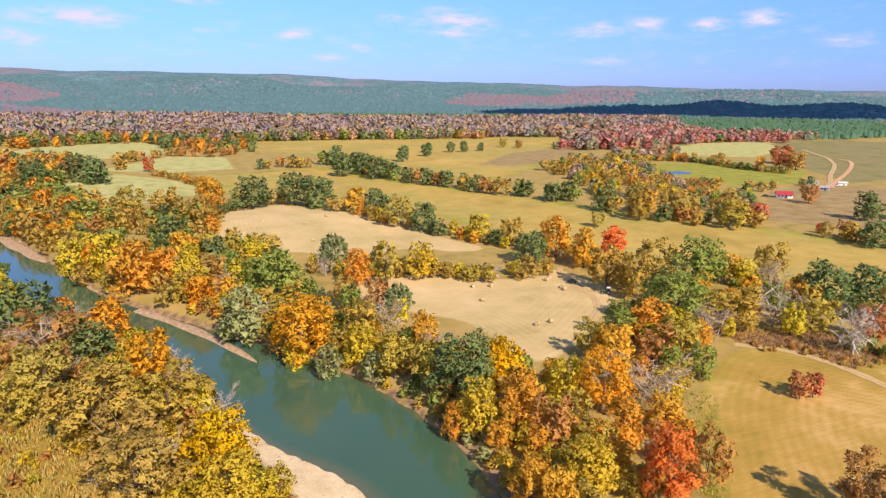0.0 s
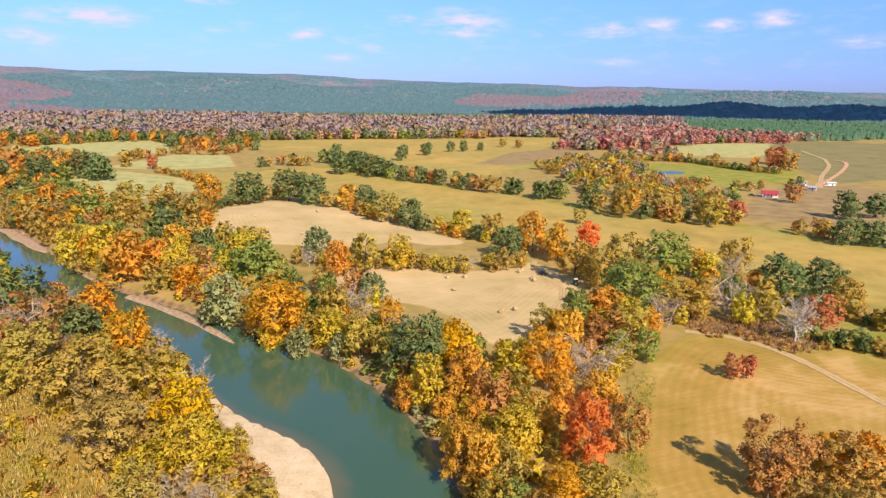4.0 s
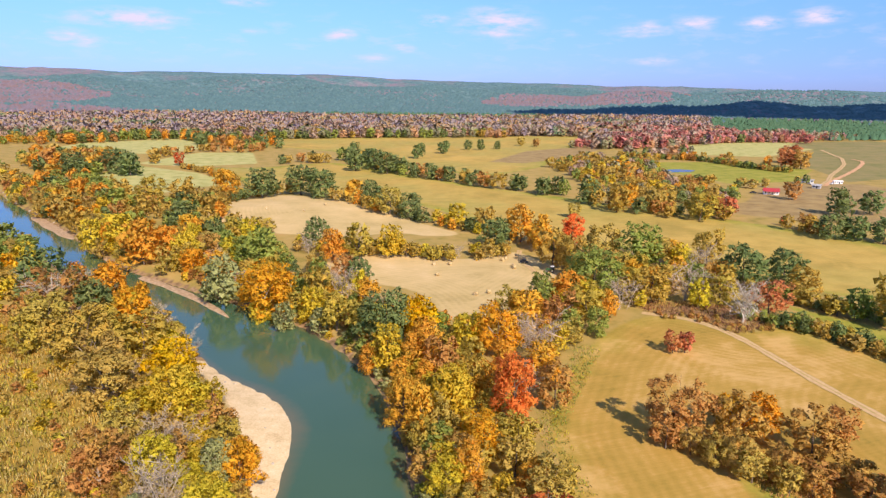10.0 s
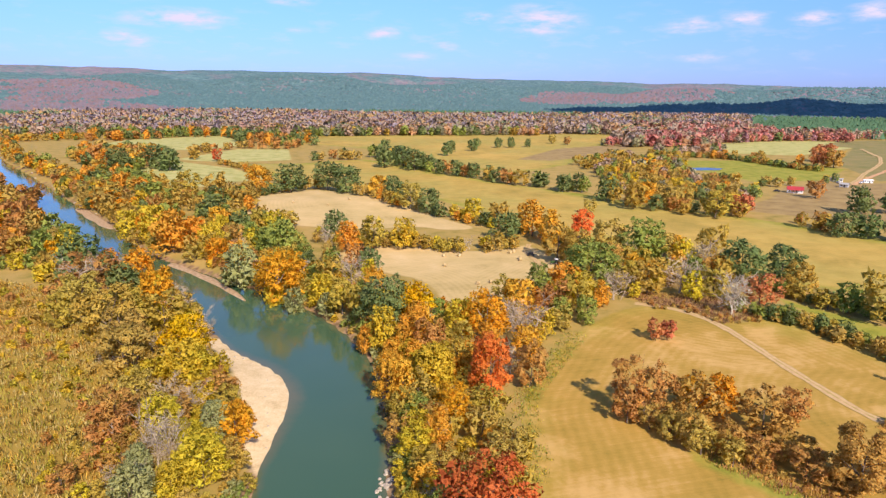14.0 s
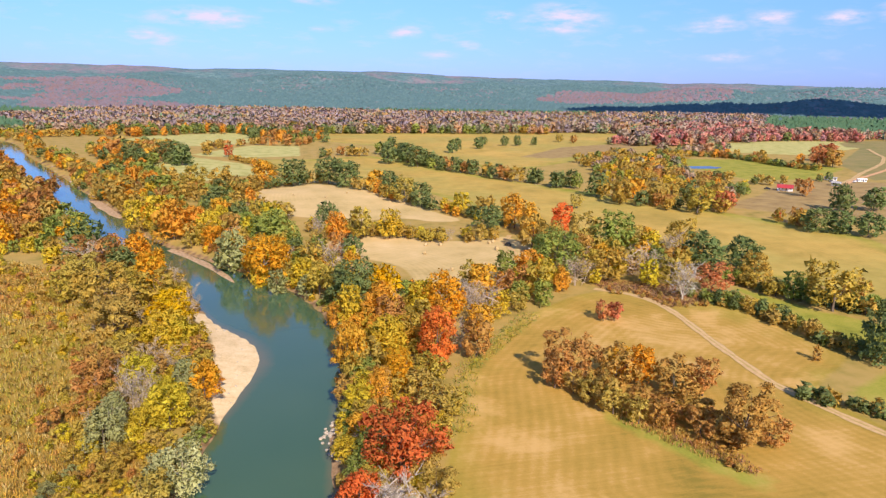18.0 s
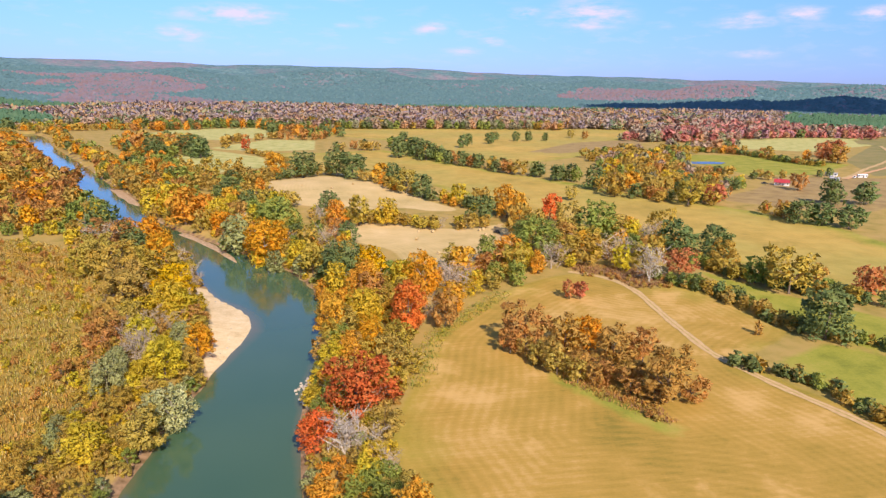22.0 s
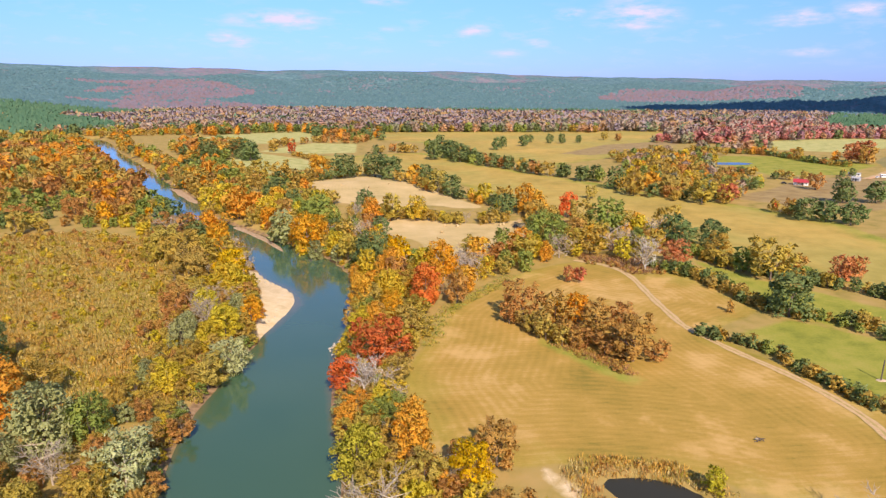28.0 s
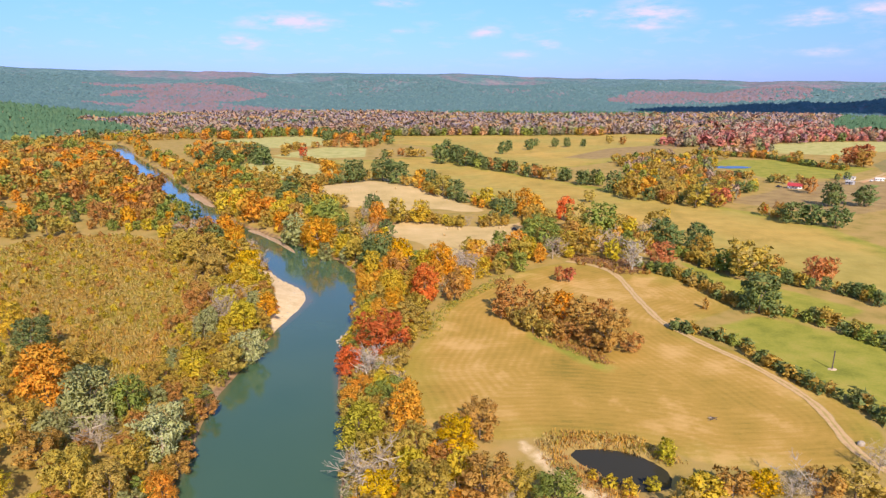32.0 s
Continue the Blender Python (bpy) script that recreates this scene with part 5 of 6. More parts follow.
polygon_fill([(-310, 110), (-275, 113), (-232, 128), (-200, 108), (-180, 78), (-172, 95), (-200, 160), (-270, 190), (-320, 175)], 190, "ol tn ru gr yo dg tn", 5, 10, "at the far edge of the weedy field", "trees of the west wood", 0.3)
fill_belt("pasture_hedge", [(330, 545), (352, 515), (384, 476), (390, 448), (388, 413), (387, 378), (398, 358)], 9, "ol dg ol tn ru gr", 4.5, 4, 7.4)
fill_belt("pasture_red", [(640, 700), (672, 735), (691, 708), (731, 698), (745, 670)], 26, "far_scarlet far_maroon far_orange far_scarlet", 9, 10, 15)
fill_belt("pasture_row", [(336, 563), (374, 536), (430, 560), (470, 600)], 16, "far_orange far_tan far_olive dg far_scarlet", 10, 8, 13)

# ---- built things ----
def box(bm, size, at=(0, 0, 0), bevel=0.0, turn=0.0):
    """A box with softened edges, standing on the height given."""
    m = pose(at[0], at[1], at[2] + size[2] / 2, 0, 0, turn) @ Matrix.Diagonal((*size, 1))
    made = bmesh.ops.create_cube(bm, size=1.0, matrix=m)["verts"]
    if bevel:
        edges = list({e for v in made for e in v.link_edges})
        bmesh.ops.bevel(bm, geom=edges, offset=bevel, segments=2, affect="EDGES")
    return bm


def drum(bm, radius, length, m, sides=20, bevel=0.0):
    made = bmesh.ops.create_cone(bm, cap_ends=True, segments=sides, radius1=radius, radius2=radius, depth=length, matrix=m)["verts"]
    if bevel:
        rims = [e for e in {e for v in made for e in v.link_edges} if len(e.link_faces) == 2 and any(len(f.verts) > 4 for f in e.link_faces)]
        bmesh.ops.bevel(bm, geom=rims, offset=bevel, segments=2, affect="EDGES")
    return bm


def thing(name, m, label, category, group=""):
    ob = tagged(new(name), label, category, group)
    ob.matrix_world = m
    return ob


MAT_GLASS_DARK = plain("window_glass", (0.02, 0.025, 0.03), (0.04, 0.05, 0.06), 1.0, 0.1)
MAT_WHITE = plain("white_paint", (0.7, 0.69, 0.66), (0.82, 0.81, 0.79), 1.2, 0.6)
MAT_RED_ROOF = plain("red_metal_roof", (0.36, 0.035, 0.045), (0.46, 0.06, 0.065), 1.0, 0.45)
MAT_BLUE_ROOF = plain("blue_metal_roof", (0.3, 0.45, 0.6), (0.42, 0.56, 0.7), 0.8, 0.45)
MAT_GREY_ROOF = plain("grey_shingle_roof", (0.3, 0.29, 0.29), (0.45, 0.44, 0.43), 2.0, 0.9)
MAT_DARK = plain("dark_metal", (0.02, 0.02, 0.025), (0.05, 0.05, 0.055), 2.0, 0.5)
MAT_TYRE = plain("tyre_rubber", (0.015, 0.015, 0.015), (0.035, 0.033, 0.03), 4.0, 0.9)
MAT_RIM = plain("wheel_rim", (0.45, 0.42, 0.3), (0.6, 0.55, 0.35), 3.0, 0.5)
MAT_TRACTOR = plain("tractor_green", (0.03, 0.09, 0.03), (0.05, 0.14, 0.05), 2.0, 0.4)
MAT_WOOD_POLE = plain("weathered_pole", (0.07, 0.055, 0.045), (0.16, 0.13, 0.11), 3.0, 0.95)
MAT_CLAY = plain("pale_clay", (0.45, 0.33, 0.2), (0.6, 0.46, 0.3), 1.5, 0.95)
MAT_DRIFT = plain("driftwood", (0.4, 0.34, 0.29), (0.62, 0.56, 0.5), 2.0, 0.9)
MAT_CLOUD = plain("cloud", (0.8, 0.8, 0.8), (0.85, 0.85, 0.85), 0.01, 1.0)


def hay_bale():
    bale = thing("hay_bale", Matrix(), "round straw-coloured hay bale on the mown field", "hay bale", "hay bales")
    bm = bmesh.new()
    drum(bm, 0.78, 1.3, pose(0, 0, 0.74, 0, 90, 0), 22, 0.1)
    rnd = random.Random(4)
    for v in bm.verts:
        v.co += Vector((rnd.uniform(-0.03, 0.03), rnd.uniform(-0.03, 0.03), rnd.uniform(-0.02, 0.02)))
        v.co.z = max(v.co.z, -0.02)
    part("roll", bm, MAT_HAY, bale)
    for s in (-1, 1):
        bm = bmesh.new()
        drum(bm, 0.6, 0.05, pose(s * 0.66, 0, 0.74, 0, 90, 0), 18, 0.02)
        part("end_face", bm, MAT_HAY_END, bale, "spiral-wound pale end of the bale")
    return bale


BALE_SPOTS = [(-32.2, 66.2), (-37.7, 65.4), (-39.1, 112), (-32.5, 110.4), (-43, 95), (-8.5, 96.6), (-7.6, 99.4), (-5.4, 112.6), (-8.0, 110.5), (-79.4, 243.9), (-102.4, 215.1), (-107.7, 228.1), (-99.7, 259.5), (-112.5, 235.6), (-81.8, 207.6), (-64, 262)]
first_bale = hay_bale()
for i, (x, y) in enumerate(BALE_SPOTS):
    m = pose(x, y, ground_z(x, y), 0, 0, 37 * i % 180)
    if i == 0:
        first_bale.matrix_world = m
    else:
        copy_thing(first_bale, m)


def wheel(parent, x, y, radius, width, rim=True):
    bm = bmesh.new()
    drum(bm, radius, width, pose(x, y, radius, 0, 90, 90), 20, width * 0.25)
    w = part("wheel", bm, MAT_TYRE, parent)
    if rim:
        bm = bmesh.new()
        drum(bm, radius * 0.55, width * 1.06, pose(x, y, radius, 0, 90, 90), 16, 0.02)
        part("rim", bm, MAT_RIM, w, "yellowish steel rim")


def build_tractor(m):
    t = thing("tractor", m, "dark green farm tractor with a white cab roof", "tractor")
    part("hood", box(bmesh.new(), (1.9, 0.8, 0.8), (1.0, 0, 0.8), 0.12), MAT_TRACTOR, t)
    part("chassis", box(bmesh.new(), (3.0, 0.6, 0.35), (0.3, 0, 0.55), 0.05), MAT_DARK, t)
    part("cab", box(bmesh.new(), (1.3, 1.35, 1.35), (-0.7, 0, 1.05), 0.1), MAT_GLASS_DARK, t, "dark glazed cab")
    part("cab_roof", box(bmesh.new(), (1.55, 1.6, 0.18), (-0.7, 0, 2.4), 0.06), MAT_WHITE, t, "white cab roof")
    part("exhaust", drum(bmesh.new(), 0.05, 1.1, pose(1.3, 0.3, 2.0), 8), MAT_DARK, t)
    for s in (-1, 1):
        part("mudguard", box(bmesh.new(), (1.2, 0.4, 0.12), (-0.75, s * 0.85, 1.55), 0.05), MAT_TRACTOR, t)
        wheel(t, -0.75, s * 0.9, 0.8, 0.45)
        wheel(t, 1.5, s * 0.75, 0.45, 0.3)


def build_vehicle(name, m, mat, label, category, length=4.6, cabin=(-0.2, 2.2), cargo=False):
    v = thing(name, m, label, category)
    part("body", box(bmesh.new(), (length, 1.75, 0.75), (0, 0, 0.42), 0.14), mat, v)
    part("cabin", box(bmesh.new(), (cabin[1], 1.55, 0.62), (cabin[0], 0, 1.12), 0.18), MAT_GLASS_DARK, v, "dark glazed cabin")
    part("roof", box(bmesh.new(), (cabin[1] * 0.82, 1.45, 0.1), (cabin[0], 0, 1.7), 0.04), mat, v)
    part("bumper", box(bmesh.new(), (0.15, 1.7, 0.25), (length / 2, 0, 0.45), 0.04), MAT_DARK, v)
    part("bumper", box(bmesh.new(), (0.15, 1.7, 0.25), (-length / 2, 0, 0.45), 0.04), MAT_DARK, v)
    for sx in (-1, 1):
        for s in (-1, 1):
            wheel(v, sx * length * 0.31, s * 0.8, 0.36, 0.24)
    return v


build_tractor(pose(3.9, 87.2, ground_z(3.9, 87.2), 0, 0, 150))
build_vehicle("utility_vehicle", pose(-0.7, 103.6, ground_z(-0.7, 103.6) + 0.12, 0, 0, 120), MAT_DARK, "dark utility vehicle standing on the wheel track", "vehicle", 3.2, (-0.1, 1.6))


def gable_house(name, m, size, eave, rise, wall, roof, label, category, porch=False, windows=4):
    """A house with gabled walls, an overhanging roof, a door, windows and a chimney."""
    h = thing(name, m, label, category)
    lx, ly = size
    bm = bmesh.new()
    prof = [(-ly / 2, 0), (ly / 2, 0), (ly / 2, eave), (0, eave + rise), (-ly / 2, eave)]
    a, b = [bm.verts.new((-lx / 2, y, z)) for y, z in prof], [bm.verts.new((lx / 2, y, z)) for y, z in prof]
    bm.faces.new(a[::-1])
    bm.faces.new(b)
    for i in range(5):
        bm.faces.new((a[i], a[(i + 1) % 5], b[(i + 1) % 5], b[i]))
    part("wall", bm, wall, h)
    over, thick = 0.5, 0.16
    for s in (-1, 1):
        bm = bmesh.new()
        y0, z0 = s * (ly / 2 + over), eave - over * rise / (ly / 2)
        z0 += 0.06
        quad = [(-lx / 2 - over, y0, z0), (lx / 2 + over, y0, z0), (lx / 2 + over, 0, eave + rise + 0.06), (-lx / 2 - over, 0, eave + rise + 0.06)]
        low = [bm.verts.new(q) for q in quad]
        top = [bm.verts.new((x, y, z + thick)) for x, y, z in quad]
        bm.faces.new(low)
        bm.faces.new(top[::-1])
        for i in range(4):
            bm.faces.new((low[i], low[(i + 1) % 4], top[(i + 1) % 4], top[i]))
        bmesh.ops.recalc_face_normals(bm, faces=bm.faces)
        r = part("roof", bm, roof, h)
        for k in range(int(lx // 2.5)):
            x = -lx / 2 + 1.2 + k * 2.5
            bm = bmesh.new()
            c = [bm.verts.new((x + dx, y, z + thick + 0.003 + up)) for dx in (-0.05, 0.05) for y, z in ((y0, z0), (0, eave + rise + 0.06)) for up in (0, 0.07)]
            bmesh.ops.convex_hull(bm, input=c)
            part("roof_seam", bm, roof, r)
    part("door", box(bmesh.new(), (1.0, 0.1, 2.05), (lx * 0.1, -ly / 2 - 0.03, 0.1), 0.02), MAT_GLASS_DARK, h, "dark doorway")
    for k in range(windows):
        x = -lx / 2 + (k + 0.5) * lx / windows
        if abs(x - lx * 0.1) > 1.1:
            w = part("window", box(bmesh.new(), (1.25, 0.08, 1.3), (x, -ly / 2 - 0.03, 0.95), 0.02), MAT_WHITE, h)
            part("pane", box(bmesh.new(), (1.0, 0.1, 1.05), (x, -ly / 2 - 0.04, 1.07)), MAT_GLASS_DARK, w, "dark window pane")
    if porch:
        part("porch_roof", box(bmesh.new(), (lx * 0.7, 2.2, 0.15), (0, -ly / 2 - 1.1, 2.35), 0.03), roof, h)
        for k in range(4):
            part("porch_post", box(bmesh.new(), (0.15, 0.15, 2.35), (-lx * 0.33 + k * lx * 0.22, -ly / 2 - 2.0, 0)), MAT_WHITE, h)
        part("chimney", box(bmesh.new(), (0.8, 0.8, 2.2), (-lx * 0.25, 0.6, eave + rise * 0.4), 0.03), MAT_STONE, h)
    return h


def stand(x, y, turn, lift=0.0):
    return pose(x, y, ground_z(x, y) + lift, 0, 0, turn)


gable_house("farmhouse", stand(268, 245, -38), (10.5, 6.5), 2.6, 1.9, MAT_WHITE, MAT_RED_ROOF, "low white farmhouse with a bright red metal roof", "house", True)
gable_house("barn", stand(438, 571, -25), (12, 8), 3.0, 1.5, MAT_BLUE_ROOF, MAT_WHITE, "light blue metal barn with a white roof", "barn", False, 3)
gable_house("white_house", stand(769, 750, -40), (16, 9), 3.2, 2.4, MAT_WHITE, MAT_WHITE, "white house among crimson trees at the wood's edge", "house")
gable_house("mobile_home", stand(352, 292, -50), (9, 3.6), 2.3, 0.6, MAT_WHITE, MAT_GREY_ROOF, "white mobile home beside the red clay yard", "house")
gable_house("mobile_home", stand(372, 280, -20), (7, 3), 2.2, 0.5, MAT_WHITE, MAT_WHITE, "small white mobile home in the farm yard", "house")
gable_house("shed", stand(330, 262, -60), (6, 4), 2.4, 1.0, MAT_GREY_ROOF, MAT_GREY_ROOF, "small grey shed beside the farm yard", "shed", False, 2)
gable_house("chicken_house", stand(-95, 1790, 8), (70, 12), 3.5, 2.5, MAT_WHITE, MAT_WHITE, "long white poultry house in a forest clearing", "barn", False, 8)
gable_house("white_house", stand(-560, 1160, 20), (14, 9), 3.4, 2.4, MAT_WHITE, MAT_WHITE, "white-roofed house before a crimson wood", "house")
build_vehicle("pickup_truck", stand(362, 277, 30), MAT_WHITE, "white pickup truck parked in the farm yard", "truck", 5.4, (0.3, 2.1))
build_vehicle("pickup_truck", stand(344, 282, 75), MAT_WHITE, "white pickup truck parked by the mobile home", "truck", 5.4, (0.3, 2.1))
build_vehicle("car", stand(258, 252, -30), MAT_DARK, "dark car parked beside the red-roofed farmhouse", "car")


def rock(seed, size):
    rnd = random.Random(seed)
    bm = bmesh.new()
    bmesh.ops.create_icosphere(bm, subdivisions=2, radius=1.0)
    for v in bm.verts:
        k = 1 + 0.22 * noise.noise(v.co * 1.6 + Vector((seed, 0, 0))) + rnd.uniform(-0.05, 0.05)
        v.co = Vector((v.co.x * size[0] * k, v.co.y * size[1] * k, v.co.z * size[2] * k))
    me = bpy.data.meshes.new("rock")
    bm.to_mesh(me)
    bm.free()
    me.materials.append(MAT_STONE)
    return me


ROCK_MESHES = [rock(i, (0.9, 0.7, 0.5)) for i in range(4)]
RND_ROCK = random.Random(31)


def scatter_rocks(count, line, spread, label, low, high):
    pts = resample(line, 60)
    for _ in range(count):
        x, y = pts[RND_ROCK.randrange(60)] + np.array([RND_ROCK.uniform(-spread, spread), RND_ROCK.uniform(-spread, spread)])
        s = RND_ROCK.uniform(low, high)
        ob = tagged(new("rock", RND_ROCK.choice(ROCK_MESHES)), label, "rock", "river rocks")
        ob.matrix_world = pose(x, y, max(ground_z(x, y), WATER_Z) + 0.15 * s, 0, 0, RND_ROCK.uniform(0, 360)) @ Matrix.Scale(s, 4)


scatter_rocks(34, [(-91.5, -50), (-95.5, -56), (-96, -62), (-93.5, -69), (-91, -66)], 1.3, "pale bleached rock on the east river bank", 0.3, 0.8)
scatter_rocks(11, [(-205, 244), (-226, 290), (-262, 368), (-300, 456), (-338, 536)], 2.0, "pale stone slab at the water's edge", 0.7, 1.4)
scatter_rocks(8, [(-129, 26), (-116, 0), (-117, -36)], 2.5, "dark stone lying on the sandbar", 0.3, 0.6)
boulder = tagged(new("boulder", rock(9, (1.1, 0.8, 0.75))), "pale grey boulder beside the dirt track", "boulder")
boulder.matrix_world = stand(28.6, -145.2, 20, 0.35)


def driftwood(m, seed, length, label):
    """A stranded bare trunk with broken limbs."""
    rnd = random.Random(seed)
    verts, faces = [], []
    p = np.array([0.0, 0.0, 0.25])
    for i in range(5):
        q = p + np.array([length / 5, rnd.uniform(-0.4, 0.4), rnd.uniform(-0.05, 0.12)])
        tube(verts, faces, p, q, 0.24 - 0.04 * i, 0.2 - 0.04 * i, 7)
        if i > 0:
            tube(verts, faces, q, q + np.array([rnd.uniform(0.3, 1.2), rnd.choice((-1, 1)) * rnd.uniform(0.6, 1.8), rnd.uniform(0, 0.9)]), 0.09, 0.03, 5)
        p = q
    ob = tagged(new("driftwood", mesh_from("driftwood", verts, faces, [MAT_DRIFT])), label, "driftwood")
    ob.matrix_world = m


driftwood(pose(-94.5, -66, WATER_Z + 0.5, 0, 0, 80), 1, 6, "bleached fallen trunk on the east river bank")
driftwood(pose(-92.5, -52, WATER_Z + 0.4, 0, 0, 260), 2, 4, "pale driftwood at the water's edge")
driftwood(stand(-62, -163, 15, 0.1), 5, 11, "pale fallen trunk at the wood's edge")
driftwood(stand(27, -158, 75, 0.2), 7, 7, "white dead trunk near the dirt track")


MAT_BAR = plain("bar_gravel", (0.3, 0.19, 0.1), (0.5, 0.35, 0.22), 0.8, 0.95)


def gravel_bar(points, half, label, in_set=2.0):
    """A low bar of mud and gravel that tapers out into the river."""
    line = resample(points, 40)
    d = np.gradient(line, axis=0)
    d /= np.hypot(*d.T)[:, None]
    side = np.c_[-d[:, 1], d[:, 0]]
    k = np.linspace(0, 1, 40)
    wide = half * np.sqrt(np.clip(1 - k ** 3, 0, 1)) * (1 + 0.15 * np.sin(k * 17)) + 0.05
    rows = [(-1, -0.3), (-0.7, 0.08), (0, 0.38), (0.7, 0.2), (1, -0.3)]
    v = np.concatenate([np.c_[line + side * (o * wide)[:, None] - side * in_set, np.full(40, WATER_Z + u)] for o, u in rows])
    a = np.arange(39)
    f = np.concatenate([np.c_[a + i * 40, a + 1 + i * 40, a + 1 + (i + 1) * 40, a + (i + 1) * 40] for i in range(4)])
    tagged(new("gravel_bar", mesh_from("gravel_bar", v, f, [MAT_BAR], None, True)), label, "gravel bar", kind="structure")


gravel_bar([(-156, 136), (-147, 122), (-138, 107), (-131, 93), (-126, 82), (-122.5, 73)], 2.4, "low brown gravel bar tapering into the river")
gravel_bar([(-184, 194), (-177, 178), (-170, 163), (-163, 150), (-156, 142)], 3.0, "narrow mud bar along the wooded bank", 0.5)
gravel_bar([(-231, 298), (-222, 275), (-212, 253), (-205, 237), (-198, 222)], 5.0, "pale gravel bar at the far bend", 0.5)
pole = thing("utility_pole", stand(51, -103.9, 0), "short dark wooden pole standing in a bare clay patch", "pole")
part("post", drum(bmesh.new(), 0.17, 6.0, pose(0, 0, 2.8, 0, 2, 0), 10, 0.03), MAT_WOOD_POLE, pole)
bm = bmesh.new()
bmesh.ops.create_uvsphere(bm, u_segments=18, v_segments=8, radius=1.0, matrix=Matrix.Diagonal((1.4, 1.0, 0.2, 1)))
part("clay_mound", bm, MAT_CLAY, pole, "pale bare clay at its foot")
junk = thing("scrap_heap", stand(0.1, -129.5, 10), "heap of dark limbs and a grey sheet in the field", "scrap")
for i in range(5):
    part("limb", drum(bmesh.new(), 0.08, 1.7, pose(0.3 * i - 0.5, 0.25 * (i % 3) - 0.2, 0.2 + 0.07 * i, 0, 82, 40 * i), 7, 0.02), MAT_WOOD_POLE, junk)
part("sheet", box(bmesh.new(), (0.8, 0.5, 0.08), (-0.4, 0.2, 0.42), 0.03), MAT_STONE, junk, "dull grey sheet")


def cloud(x, y, z, size, seed, label):
    """A broad flat fair-weather cloud, high above the land."""
    bm = bmesh.new()
    bmesh.ops.create_icosphere(bm, subdivisions=4, radius=1.0)
    for v in bm.verts:
        k = 1 + 0.5 * noise.noise(v.co * 1.7 + Vector((seed, 0, 0))) + 0.25 * noise.noise(v.co * 4.0)
        v.co = Vector((v.co.x * size[0] * k, v.co.y * size[1] * k, v.co.z * size[2] * k))
    me = bpy.data.meshes.new("cloud")
    bm.to_mesh(me)
    bm.free()
    me.materials.append(MAT_CLOUD)
    ob = tagged(new("unseen_cloud", me), label, "cloud", kind="structure")
    ob.location = (x, y, z)


def cloud_over(x, y, size, seed):
    p = Vector((x, y, ground_z(x, y))) + SUN_DIR * (1500 / SUN_DIR.z)
    cloud(p.x, p.y, p.z, size, seed, "white cloud drifting above the far hills")


# clouds out of view towards the sun; their shadows fall on the far hills
for x, y, s, seed in ((985, 1760, 210, 2), (1170, 1800, 190, 3), (1390, 1650, 260, 5), (1560, 1490, 260, 7), (1740, 1310, 280, 11), (2000, 1100, 300, 13)):
    cloud_over(x, y, (s, s * 0.8, 50), seed)


# ---- stuff: mid and far woods, weeds ----
def join_stuff():
    """The trees past the counted ones, as one object."""
    rng = np.random.default_rng(3)
    codes = sorted(LEAF)
    verts, normals, index = [], [], []
    for m, habit, code in STUFF:
        a = np.array(m)
        reach = min(math.hypot(a[0, 3] + 141, a[1, 3] + 112), math.hypot(a[0, 3] + 84, a[1, 3] + 275))
        v, soft = LOBES[habit, "dot" if reach < 560 and a[2, 2] > 0.4 else "speck"][rng.integers(0, 4)]
        verts.append(v @ a[:3, :3].T + a[:3, 3])
        normals.append(soft @ np.array(m.to_quaternion().to_matrix()).T)
        index.append(np.full(len(v) // 3, codes.index(code)))
    v = np.concatenate(verts)
    me = mesh_from("field_woods", v, np.arange(len(v)).reshape(-1, 3), [LEAF[c] for c in codes], np.concatenate(index), True)
    me.normals_split_custom_set_from_vertices(np.concatenate(normals).tolist())
    tagged(new("field_woods", me), "mixed autumn trees lining the far fields and river", "woods", kind="stuff")


